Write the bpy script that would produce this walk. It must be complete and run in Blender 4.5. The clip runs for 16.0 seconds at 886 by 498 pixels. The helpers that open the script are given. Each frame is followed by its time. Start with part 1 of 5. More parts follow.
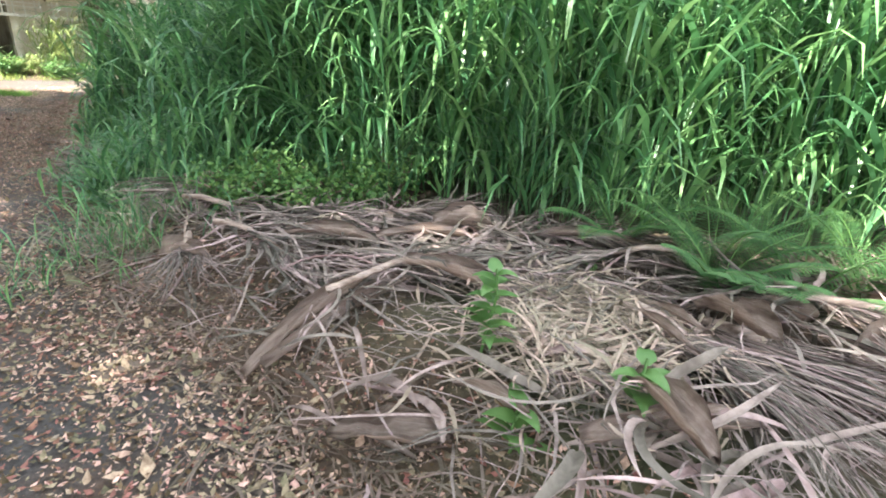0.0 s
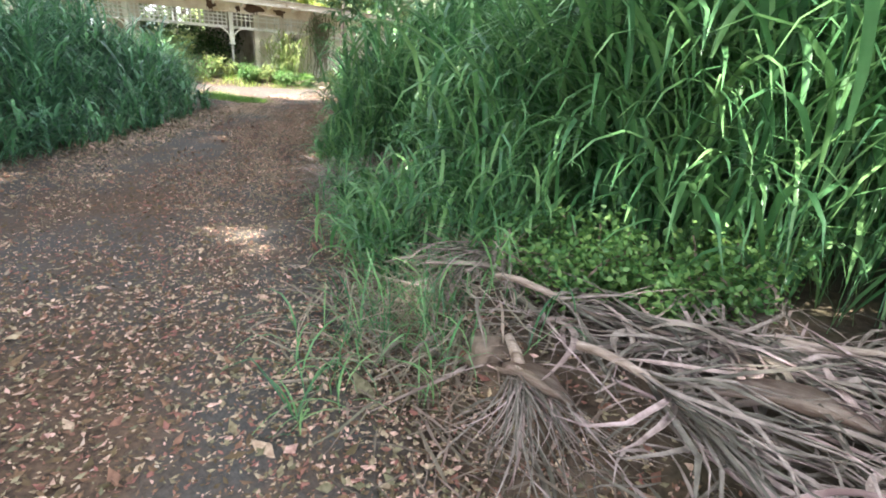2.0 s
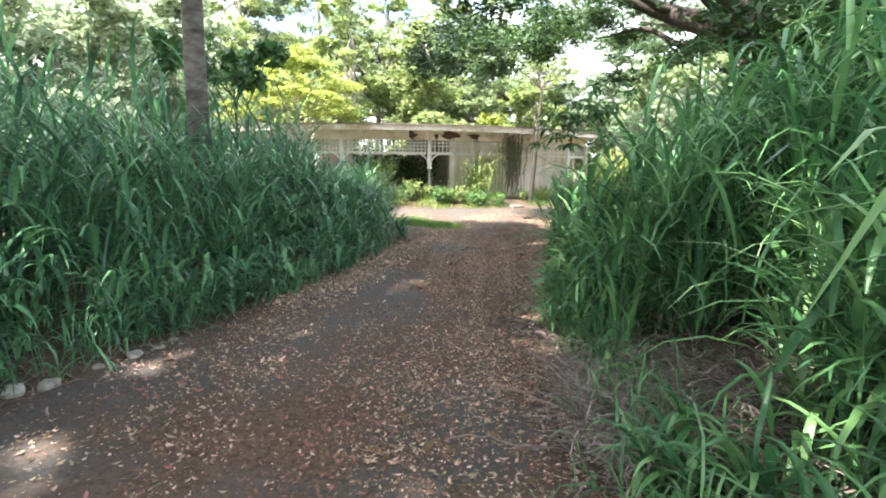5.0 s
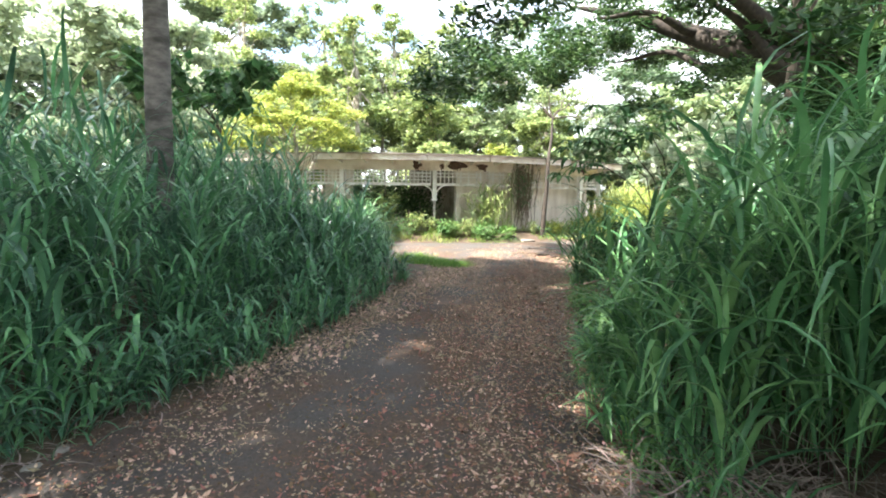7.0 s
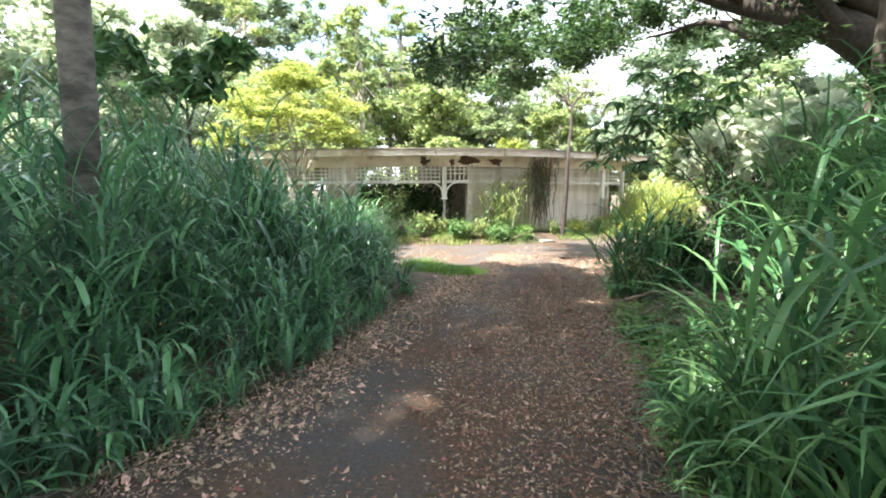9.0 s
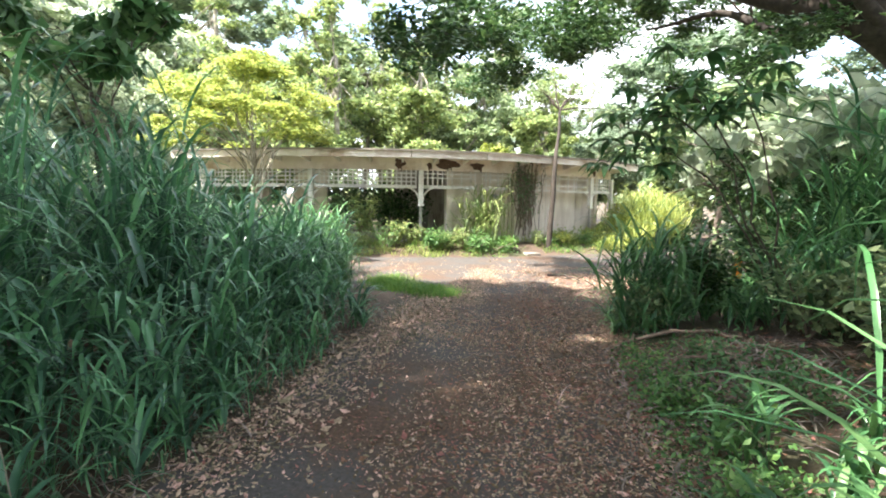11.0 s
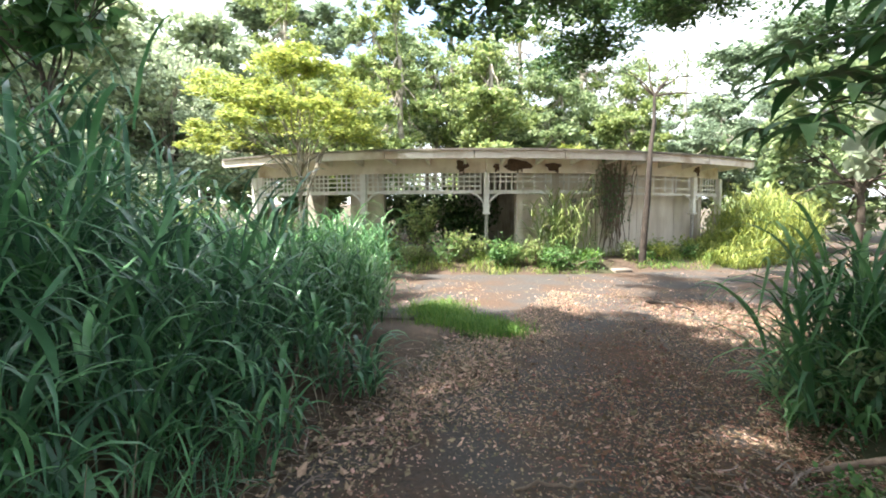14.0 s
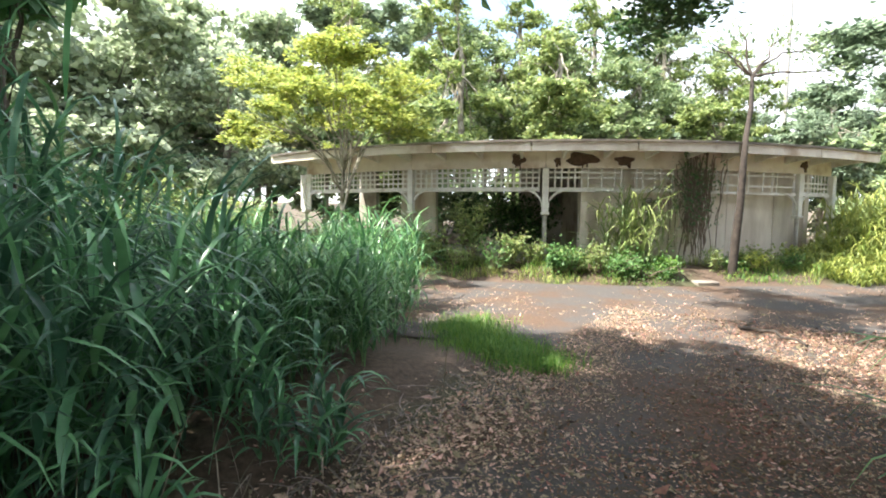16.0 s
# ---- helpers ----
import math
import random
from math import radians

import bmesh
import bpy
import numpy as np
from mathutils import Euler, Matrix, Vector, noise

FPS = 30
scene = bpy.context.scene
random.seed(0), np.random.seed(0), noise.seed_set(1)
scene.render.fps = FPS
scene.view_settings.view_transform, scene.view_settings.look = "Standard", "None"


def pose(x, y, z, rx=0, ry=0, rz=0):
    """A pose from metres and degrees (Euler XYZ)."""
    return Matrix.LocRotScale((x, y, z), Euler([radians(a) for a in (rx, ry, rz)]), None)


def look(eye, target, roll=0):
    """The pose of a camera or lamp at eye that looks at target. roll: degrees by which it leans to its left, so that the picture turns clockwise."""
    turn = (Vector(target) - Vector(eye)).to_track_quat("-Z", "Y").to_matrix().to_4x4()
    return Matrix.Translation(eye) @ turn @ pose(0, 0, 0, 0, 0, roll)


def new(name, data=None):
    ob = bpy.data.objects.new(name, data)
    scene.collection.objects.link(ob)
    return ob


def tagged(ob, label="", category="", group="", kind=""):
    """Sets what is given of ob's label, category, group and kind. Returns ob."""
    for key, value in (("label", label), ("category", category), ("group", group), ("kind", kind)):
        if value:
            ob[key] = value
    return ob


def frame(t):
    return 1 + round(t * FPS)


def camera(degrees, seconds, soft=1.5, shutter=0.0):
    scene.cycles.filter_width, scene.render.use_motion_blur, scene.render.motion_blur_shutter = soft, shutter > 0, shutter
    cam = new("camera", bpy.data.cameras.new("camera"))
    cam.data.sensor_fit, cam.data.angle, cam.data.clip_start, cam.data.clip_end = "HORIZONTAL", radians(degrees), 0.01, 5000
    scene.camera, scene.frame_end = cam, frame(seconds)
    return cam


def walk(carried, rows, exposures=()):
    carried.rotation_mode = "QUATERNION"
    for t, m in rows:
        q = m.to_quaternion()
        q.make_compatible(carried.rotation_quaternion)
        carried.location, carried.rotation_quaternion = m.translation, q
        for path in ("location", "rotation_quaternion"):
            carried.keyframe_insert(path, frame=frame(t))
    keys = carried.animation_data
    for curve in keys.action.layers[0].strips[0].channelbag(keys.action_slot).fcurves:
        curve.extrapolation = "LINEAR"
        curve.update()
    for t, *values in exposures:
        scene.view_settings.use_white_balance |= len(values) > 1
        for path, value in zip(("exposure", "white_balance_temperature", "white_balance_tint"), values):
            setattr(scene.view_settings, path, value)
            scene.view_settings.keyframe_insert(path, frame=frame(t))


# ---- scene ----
cam = camera(84.0, 16.0, 1.9)
PATH = [
    (0, (0.363, 0.511, 1.469), (0.261, 2.378, 0.759), 3.2),
    (0.5, (-0.015, 0.754, 1.469), (-0.242, 2.602, 0.739), 4.6),
    (1, (-0.38, 0.978, 1.477), (-0.77, 2.804, 0.762), 4.4),
    (1.5, (-0.732, 1.256, 1.497), (-1.307, 3.029, 0.772), 4.2),
    (2, (-1.112, 1.496, 1.483), (-1.784, 3.244, 0.781), 4.4),
    (2.5, (-1.466, 1.782, 1.492), (-2.229, 3.499, 0.806), 3.5),
    (3, (-1.764, 2.044, 1.525), (-2.746, 3.65, 0.852), 1.9),
    (3.5, (-2.108, 2.299, 1.543), (-3.201, 3.863, 0.943), 1.2),
    (4, (-2.422, 2.567, 1.587), (-3.615, 4.093, 1.089), 1.0),
    (4.5, (-2.761, 2.872, 1.601), (-4.053, 4.345, 1.199), 1.5),
    (4.7, (-2.868, 2.997, 1.614), (-4.181, 4.461, 1.25), 0.9),
    (6.8, (-3.87, 4.068, 1.645), (-5.203, 5.545, 1.449), 0.5),
    (7, (-3.979, 4.192, 1.668), (-5.327, 5.656, 1.469), 0.8),
    (7.5, (-4.233, 4.484, 1.648), (-5.618, 5.914, 1.458), 1.1),
    (8, (-4.509, 4.779, 1.664), (-5.892, 6.21, 1.473), 1.0),
    (8.5, (-4.781, 5.112, 1.654), (-6.159, 6.547, 1.446), 0.6),
    (9, (-5.062, 5.411, 1.649), (-6.446, 6.84, 1.446), -0.3),
    (9.2, (-5.167, 5.551, 1.666), (-6.545, 6.988, 1.469), -0.2),
    (11.3, (-6.179, 6.933, 1.667), (-7.511, 8.415, 1.49), 0.9),
    (11.5, (-6.287, 7.06, 1.66), (-7.635, 8.527, 1.479), 0.6),
    (12, (-6.556, 7.327, 1.682), (-7.903, 8.796, 1.515), 0.6),
    (12.5, (-6.786, 7.702, 1.665), (-8.169, 9.138, 1.505), 0.6),
    (13, (-7.02, 8.03, 1.668), (-8.477, 9.391, 1.517), 0.3),
    (13.5, (-7.249, 8.311, 1.672), (-8.718, 9.661, 1.524), 0.3),
    (14, (-7.42, 8.639, 1.636), (-8.97, 9.895, 1.494), -0.0),
    (14.5, (-7.619, 8.984, 1.599), (-9.231, 10.161, 1.46), -0.1),
    (15, (-7.806, 9.282, 1.624), (-9.422, 10.449, 1.475), -0.2),
    (15.5, (-7.962, 9.614, 1.634), (-9.641, 10.688, 1.469), 0.2),
    (16, (-8.198, 9.913, 1.606), (-9.911, 10.935, 1.465), 0.7),
]
walk(cam, [(t, look(eye, target, roll)) for t, eye, target, roll in PATH], exposures=[(0, 3.05), (3, 2.95), (7, 2.72), (13, 2.48), (16, 2.2)])

# ---- world, sun ----
world = bpy.data.worlds.new("sky")
scene.world = world
world.use_nodes = True
wn, wl = world.node_tree.nodes, world.node_tree.links
wn.clear()
SUN_EL = 60.0
sun_dir = Vector((-math.cos(radians(SUN_EL)) * 0.35, -math.cos(radians(SUN_EL)) * 0.937, math.sin(radians(SUN_EL))))
sky = wn.new("ShaderNodeTexSky")
sky.sky_type, sky.sun_disc = "NISHITA", False
sky.sun_elevation, sky.sun_rotation = radians(SUN_EL), math.atan2(sun_dir.x, sun_dir.y)
sky.air_density, sky.dust_density = 1.0, 1.5
geo = wn.new("ShaderNodeTexCoord")
cn = wn.new("ShaderNodeTexNoise")
cn.inputs["Scale"].default_value, cn.inputs["Detail"].default_value, cn.inputs["Roughness"].default_value = 2.6, 7, 0.55
cr = wn.new("ShaderNodeValToRGB")
cr.color_ramp.elements[0].position, cr.color_ramp.elements[1].position = 0.37, 0.52
cm = wn.new("ShaderNodeMixRGB")
cm.inputs[2].default_value = (4.0, 4.2, 4.55, 1)
bg = wn.new("ShaderNodeBackground")
bg.inputs[1].default_value = 0.13
wo = wn.new("ShaderNodeOutputWorld")
wl.new(geo.outputs["Generated"], cn.inputs["Vector"])
wl.new(cn.outputs[0], cr.inputs[0])
wl.new(cr.outputs[0], cm.inputs[0])
wl.new(sky.outputs[0], cm.inputs[1])
wl.new(cm.outputs[0], bg.inputs[0])
wl.new(bg.outputs[0], wo.inputs[0])
sun = new("sun", bpy.data.lights.new("sun", "SUN"))
sun.data.energy, sun.data.angle, sun.data.color = 3.9, radians(1.2), (1.0, 0.95, 0.88)
sun.matrix_world = look(sun_dir * 60, (0, 0, 0))

# ---- materials ----
def mat(name, low, high, scale=8.0, rough=0.7, bump=0.3, island=0.0, translucent=0.0, metal=0.0, blotch=None, blotch_scale=0.7, spots=0.5, detail=6, stretch=(1, 1, 1), spec=0.5, objrand=0.0):
    m = bpy.data.materials.new(name)
    m.use_nodes = True
    n, l = m.node_tree.nodes, m.node_tree.links
    p = n["Principled BSDF"]
    p.inputs["Roughness"].default_value, p.inputs["Metallic"].default_value = rough, metal
    p.inputs["Specular IOR Level"].default_value = spec
    tc = n.new("ShaderNodeTexCoord")
    mp = n.new("ShaderNodeMapping")
    mp.inputs["Scale"].default_value = stretch
    l.new(tc.outputs["Object"], mp.inputs[0])
    nz = n.new("ShaderNodeTexNoise")
    nz.inputs["Scale"].default_value, nz.inputs["Detail"].default_value = scale, detail
    nz.inputs["Roughness"].default_value = 0.62
    l.new(mp.outputs[0], nz.inputs["Vector"])
    rp = n.new("ShaderNodeValToRGB")
    rp.color_ramp.elements[0].position, rp.color_ramp.elements[1].position = 0.3, 0.7
    rp.color_ramp.elements[0].color, rp.color_ramp.elements[1].color = (*low, 1), (*high, 1)
    l.new(nz.outputs[0], rp.inputs[0])
    col = rp.outputs[0]
    if blotch:
        bz = n.new("ShaderNodeTexNoise")
        bz.inputs["Scale"].default_value, bz.inputs["Detail"].default_value = blotch_scale, 5
        l.new(mp.outputs[0], bz.inputs["Vector"])
        br = n.new("ShaderNodeValToRGB")
        br.color_ramp.elements[0].position, br.color_ramp.elements[1].position = spots - 0.06, spots + 0.1
        l.new(bz.outputs[0], br.inputs[0])
        mx = n.new("ShaderNodeMixRGB")
        mx.inputs[2].default_value = (*blotch, 1)
        l.new(br.outputs[0], mx.inputs[0])
        l.new(col, mx.inputs[1])
        col = mx.outputs[0]
    if island or objrand:
        g = n.new("ShaderNodeNewGeometry") if island else n.new("ShaderNodeObjectInfo")
        amount = island or objrand
        mr = n.new("ShaderNodeMapRange")
        mr.inputs[3].default_value, mr.inputs[4].default_value = 1 - amount, 1 + amount
        l.new(g.outputs["Random Per Island" if island else "Random"], mr.inputs[0])
        hs = n.new("ShaderNodeHueSaturation")
        l.new(mr.outputs[0], hs.inputs["Value"])
        m2 = n.new("ShaderNodeMapRange")
        m2.inputs[3].default_value, m2.inputs[4].default_value = 0.5 + 0.07 * amount, 0.5 - 0.07 * amount
        l.new(g.outputs["Random Per Island" if island else "Random"], m2.inputs[0])
        l.new(m2.outputs[0], hs.inputs["Hue"])
        l.new(col, hs.inputs["Color"])
        col = hs.outputs[0]
    l.new(col, p.inputs["Base Color"])
    if bump:
        b = n.new("ShaderNodeBump")
        b.inputs["Strength"].default_value, b.inputs["Distance"].default_value = bump, 0.02
        l.new(nz.outputs[0], b.inputs["Height"])
        l.new(b.outputs[0], p.inputs["Normal"])
    if translucent:
        t = n.new("ShaderNodeBsdfTranslucent")
        l.new(col, t.inputs[0])
        ms = n.new("ShaderNodeMixShader")
        ms.inputs[0].default_value = translucent
        l.new(p.outputs[0], ms.inputs[1])
        l.new(t.outputs[0], ms.inputs[2])
        l.new(ms.outputs[0], n["Material Output"].inputs[0])
    return m


M_GRASS = mat("tall_grass_leaf", (0.06, 0.17, 0.055), (0.15, 0.33, 0.13), 3, 0.34, 0, island=0.5, translucent=0.3)
# the sky's bluish sheen is mixed into this leaf colour
M_GRASS_B = mat("sky_tinted_grass_leaf", (0.06, 0.165, 0.078), (0.15, 0.33, 0.17), 3, 0.28, 0, island=0.5, translucent=0.28)
M_TURF = mat("short_grass", (0.10, 0.22, 0.03), (0.17, 0.32, 0.06), 5, 0.5, 0, island=0.4, translucent=0.35)
M_YGRASS = mat("yellow_green_grass", (0.24, 0.31, 0.07), (0.40, 0.45, 0.14), 4, 0.55, 0, island=0.4, translucent=0.42)
M_STRAW = mat("dry_straw", (0.19, 0.155, 0.11), (0.37, 0.31, 0.23), 12, 0.85, 0.2, island=0.5, translucent=0.1)
M_DEAD = mat("dead_frond", (0.10, 0.075, 0.06), (0.36, 0.295, 0.255), 14, 0.85, 0.3, island=0.6)
M_STRIP = mat("dead_leaf_strip", (0.13, 0.095, 0.075), (0.42, 0.34, 0.29), 9, 0.8, 0.4, island=0.6, blotch=(0.10, 0.07, 0.054), blotch_scale=3, spots=0.58)
M_TAN = mat("tan_husk", (0.26, 0.195, 0.14), (0.46, 0.37, 0.28), 14, 0.85, 0.3, island=0.4)
M_SHEATH = mat("dry_leaf_sheath", (0.27, 0.195, 0.155), (0.54, 0.43, 0.36), 9, 0.7, 0.5, stretch=(1, 9, 9), blotch=(0.13, 0.085, 0.06), blotch_scale=2.2, spots=0.58)
M_WEED = mat("weed_leaf", (0.075, 0.18, 0.045), (0.15, 0.29, 0.085), 6, 0.5, 0, island=0.4, translucent=0.3)
M_FERN = mat("fern_leaf", (0.06, 0.15, 0.05), (0.12, 0.24, 0.085), 6, 0.5, 0, island=0.35, translucent=0.3)
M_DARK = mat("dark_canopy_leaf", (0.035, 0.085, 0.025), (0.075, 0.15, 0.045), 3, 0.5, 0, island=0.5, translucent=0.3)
M_YELLOW = mat("yellow_green_leaf", (0.25, 0.32, 0.06), (0.42, 0.47, 0.12), 2, 0.55, 0, island=0.4, translucent=0.45)
M_GREY = mat("grey_green_leaf", (0.31, 0.39, 0.23), (0.48, 0.54, 0.38), 2, 0.6, 0, island=0.4, translucent=0.4)
M_LIGHT = mat("light_green_leaf", (0.20, 0.28, 0.085), (0.35, 0.42, 0.17), 2, 0.5, 0, island=0.45, translucent=0.45)
M_MID = mat("mid_green_leaf", (0.18, 0.26, 0.115), (0.31, 0.39, 0.20), 2, 0.5, 0, island=0.45, translucent=0.4)
M_PALE = mat("pale_heart_leaf", (0.42, 0.50, 0.34), (0.58, 0.64, 0.49), 4, 0.4, 0.1, island=0.3, translucent=0.35)
# distance haze is put into this pale, greyed leaf colour
M_FAR = mat("hazed_far_leaf", (0.17, 0.24, 0.15), (0.28, 0.36, 0.24), 1, 0.7, 0, island=0.35, translucent=0.35)
M_BARK = mat("rough_bark", (0.055, 0.042, 0.032), (0.14, 0.11, 0.085), 9, 0.9, 0.7, stretch=(1, 1, 0.35))
M_LIMB = mat("dark_and_silhouette_bark", (0.025, 0.02, 0.016), (0.075, 0.058, 0.045), 9, 0.9, 0.7)
M_PALEBARK = mat("pale_bark", (0.25, 0.22, 0.17), (0.42, 0.38, 0.31), 9, 0.85, 0.5, blotch=(0.16, 0.14, 0.10), blotch_scale=3)
M_PALM = mat("palm_trunk_bark", (0.085, 0.075, 0.066), (0.22, 0.20, 0.175), 7, 0.9, 0.8, stretch=(1, 1, 2.2), blotch=(0.06, 0.055, 0.045), blotch_scale=2.2, spots=0.52)
M_TWIG = mat("dry_twig", (0.11, 0.08, 0.06), (0.24, 0.185, 0.14), 20, 0.9, 0.4, island=0.4)
M_ROOF = mat("weathered_roof", (0.10, 0.085, 0.07), (0.22, 0.19, 0.16), 5, 0.9, 0.5, blotch=(0.30, 0.26, 0.21), blotch_scale=1.1)
M_CREAM = mat("peeling_cream_paint", (0.66, 0.58, 0.48), (0.80, 0.72, 0.62), 3, 0.7, 0.15, blotch=(0.46, 0.35, 0.25), blotch_scale=1.3, spots=0.58)
M_WHITE = mat("weathered_white_paint", (0.66, 0.63, 0.58), (0.80, 0.78, 0.73), 6, 0.65, 0.15, blotch=(0.45, 0.40, 0.33), blotch_scale=2.4, spots=0.62)
M_WALL = mat("stained_stucco_wall", (0.62, 0.54, 0.45), (0.75, 0.68, 0.58), 4, 0.85, 0.25, blotch=(0.42, 0.34, 0.26), blotch_scale=0.9, spots=0.54, stretch=(1, 1, 0.35))
M_INNER = mat("shade_toned_inner_wall", (0.36, 0.33, 0.28), (0.50, 0.46, 0.39), 3, 0.9, 0.2, blotch=(0.22, 0.19, 0.15), blotch_scale=1.2)
M_PIPE = mat("grey_post_steel", (0.30, 0.28, 0.26), (0.44, 0.42, 0.39), 9, 0.6, 0.2, metal=0.2)
M_ROT = mat("rotten_brown_wood", (0.05, 0.03, 0.02), (0.13, 0.08, 0.055), 9, 0.95, 0.5)
M_SIGN = mat("dark_sign_board", (0.03, 0.03, 0.03), (0.07, 0.065, 0.06), 9, 0.6, 0)
M_BAR = mat("pale_sign_bar", (0.6, 0.58, 0.52), (0.7, 0.68, 0.62), 9, 0.6, 0)
M_ORANGE = mat("orange_plastic", (0.75, 0.25, 0.02), (0.85, 0.33, 0.03), 6, 0.5, 0)
M_LITTER = mat("fallen_leaf_flake", (0.17, 0.11, 0.065), (0.56, 0.43, 0.29), 30, 0.85, 0, island=0.7)
M_RED = mat("red_brown_leaf_flake", (0.105, 0.06, 0.036), (0.25, 0.14, 0.078), 30, 0.85, 0, island=0.6)
M_STONE = mat("pale_rough_stone", (0.19, 0.175, 0.15), (0.38, 0.36, 0.315), 14, 0.9, 0.6, objrand=0.2)
M_CONC = mat("grey_concrete", (0.20, 0.185, 0.165), (0.33, 0.31, 0.28), 7, 0.9, 0.3)


def road_material():
    m = bpy.data.materials.new("littered_asphalt")
    m.use_nodes = True
    n, l = m.node_tree.nodes, m.node_tree.links
    p = n["Principled BSDF"]
    p.inputs["Roughness"].default_value = 0.9
    tc = n.new("ShaderNodeTexCoord")

    def ns(scale, detail, low, high, a, b):
        z = n.new("ShaderNodeTexNoise")
        z.inputs["Scale"].default_value, z.inputs["Detail"].default_value = scale, detail
        z.inputs["Roughness"].default_value = 0.65
        l.new(tc.outputs["Object"], z.inputs["Vector"])
        r = n.new("ShaderNodeValToRGB")
        r.color_ramp.elements[0].position, r.color_ramp.elements[1].position = low, high
        r.color_ramp.elements[0].color, r.color_ramp.elements[1].color = (*a, 1), (*b, 1)
        l.new(z.outputs[0], r.inputs[0])
        return r.outputs[0], z.outputs[0]
    asphalt, grain = ns(40, 5, 0.3, 0.7, (0.046, 0.041, 0.037), (0.098, 0.088, 0.08))
    humus, hz = ns(26, 6, 0.34, 0.66, (0.042, 0.026, 0.017), (0.15, 0.09, 0.056))
    patch, _ = ns(0.75, 6, 0.44, 0.60, (0, 0, 0), (1, 1, 1))
    mx = n.new("ShaderNodeMixRGB")
    l.new(patch, mx.inputs[0])
    l.new(asphalt, mx.inputs[1])
    l.new(humus, mx.inputs[2])
    l.new(mx.outputs[0], p.inputs["Base Color"])
    b = n.new("ShaderNodeBump")
    b.inputs["Strength"].default_value, b.inputs["Distance"].default_value = 0.6, 0.02
    l.new(hz, b.inputs["Height"])
    l.new(b.outputs[0], p.inputs["Normal"])
    return m


M_ROAD = road_material()
M_SOIL = mat("dark_leaf_soil", (0.045, 0.03, 0.02), (0.14, 0.095, 0.065), 16, 0.95, 0.7, blotch=(0.06, 0.075, 0.03), blotch_scale=0.5, spots=0.56)

# ---- mesh helpers ----
rng = np.random.default_rng(7)
ORIGIN = Matrix.Identity(4)


def mesh_of(name, V, F, material, smooth=True):
    """A mesh from an array of vertices and an array of quads (or triangles)."""
    V, F = np.asarray(V, np.float32), np.asarray(F, np.int32)
    k = F.shape[1]
    me = bpy.data.meshes.new(name)
    me.vertices.add(len(V))
    me.vertices.foreach_set("co", V.ravel())
    me.loops.add(F.size)
    me.loops.foreach_set("vertex_index", F.ravel())
    me.polygons.add(len(F))
    me.polygons.foreach_set("loop_start", np.arange(0, F.size, k, dtype=np.int32))
    me.polygons.foreach_set("use_smooth", np.full(len(F), smooth))
    me.update(calc_edges=True)
    me.materials.append(material)
    return me


def merge(chunks):
    Vs, Fs, n = [], [], 0
    for V, F in chunks:
        Vs.append(V)
        Fs.append(np.asarray(F) + n)
        n += len(V)
    return np.concatenate(Vs), np.concatenate(Fs)


def piece(name, VF, material, parent=None, label="", smooth=True):
    ob = new(name, mesh_of(name, VF[0], VF[1], material, smooth))
    if parent:
        ob.parent = parent
    if label:
        ob["label"] = label
    return ob


def thing(name, at, label, category, group="", kind=""):
    e = new(name)
    e.location = at
    return tagged(e, label, category, group, kind)


def part(name, bm, material, parent, label=""):
    me = bpy.data.meshes.new(name)
    bm.to_mesh(me)
    bm.free()
    me.materials.append(material)
    ob = new(name, me)
    if parent:
        ob.parent = parent
    if label:
        ob["label"] = label
    return ob


def blades(base, az, L, W, th0, th1, segs=5, twist=0.0, fold=0.18, power=1.3, tip=2.5):
    """Arching leaves: V-folded strips. Angles th0, th1 are from upright, at the foot and the tip."""
    N = len(base)
    s = np.linspace(0, 1, segs + 1)
    mid = (s[1:] + s[:-1]) / 2
    th = th0[:, None] + (th1 - th0)[:, None] * mid ** power
    a = az[:, None] + np.broadcast_to(np.asarray(twist), (N,))[:, None] * mid
    step = (L / segs)[:, None]
    d = np.stack([np.cos(a) * np.sin(th) * step, np.sin(a) * np.sin(th) * step, np.cos(th) * step], -1)
    P = np.concatenate([np.zeros((N, 1, 3)), np.cumsum(d, 1)], 1) + base[:, None, :]
    w = np.minimum(1, 0.35 + 3 * s) * np.clip(1 - s ** tip, 0.03, 1)
    a2 = np.concatenate([a[:, :1], a], 1)
    side = np.stack([-np.sin(a2), np.cos(a2), np.zeros_like(a2)], -1) * (W[:, None] * w)[..., None] / 2
    t2 = np.concatenate([th[:, :1], th], 1)
    up = np.stack([-np.cos(a2) * np.cos(t2), -np.sin(a2) * np.cos(t2), np.sin(t2)], -1) * (W[:, None] * w)[..., None] * (fold or 0)
    if fold is None:
        V = np.stack([P - side, P + side], 2).reshape(-1, 3)
        r = (np.arange(N)[:, None] * (segs + 1) + np.arange(segs)[None]).reshape(-1) * 2
        return V, np.stack([r, r + 1, r + 3, r + 2], 1)
    V = np.stack([P - side + up, P, P + side + up], 2).reshape(-1, 3)
    r = (np.arange(N)[:, None] * (segs + 1) + np.arange(segs)[None]).reshape(-1) * 3
    F = np.concatenate([np.stack([r, r + 1, r + 4, r + 3], 1), np.stack([r + 1, r + 2, r + 5, r + 4], 1)])
    return V, F


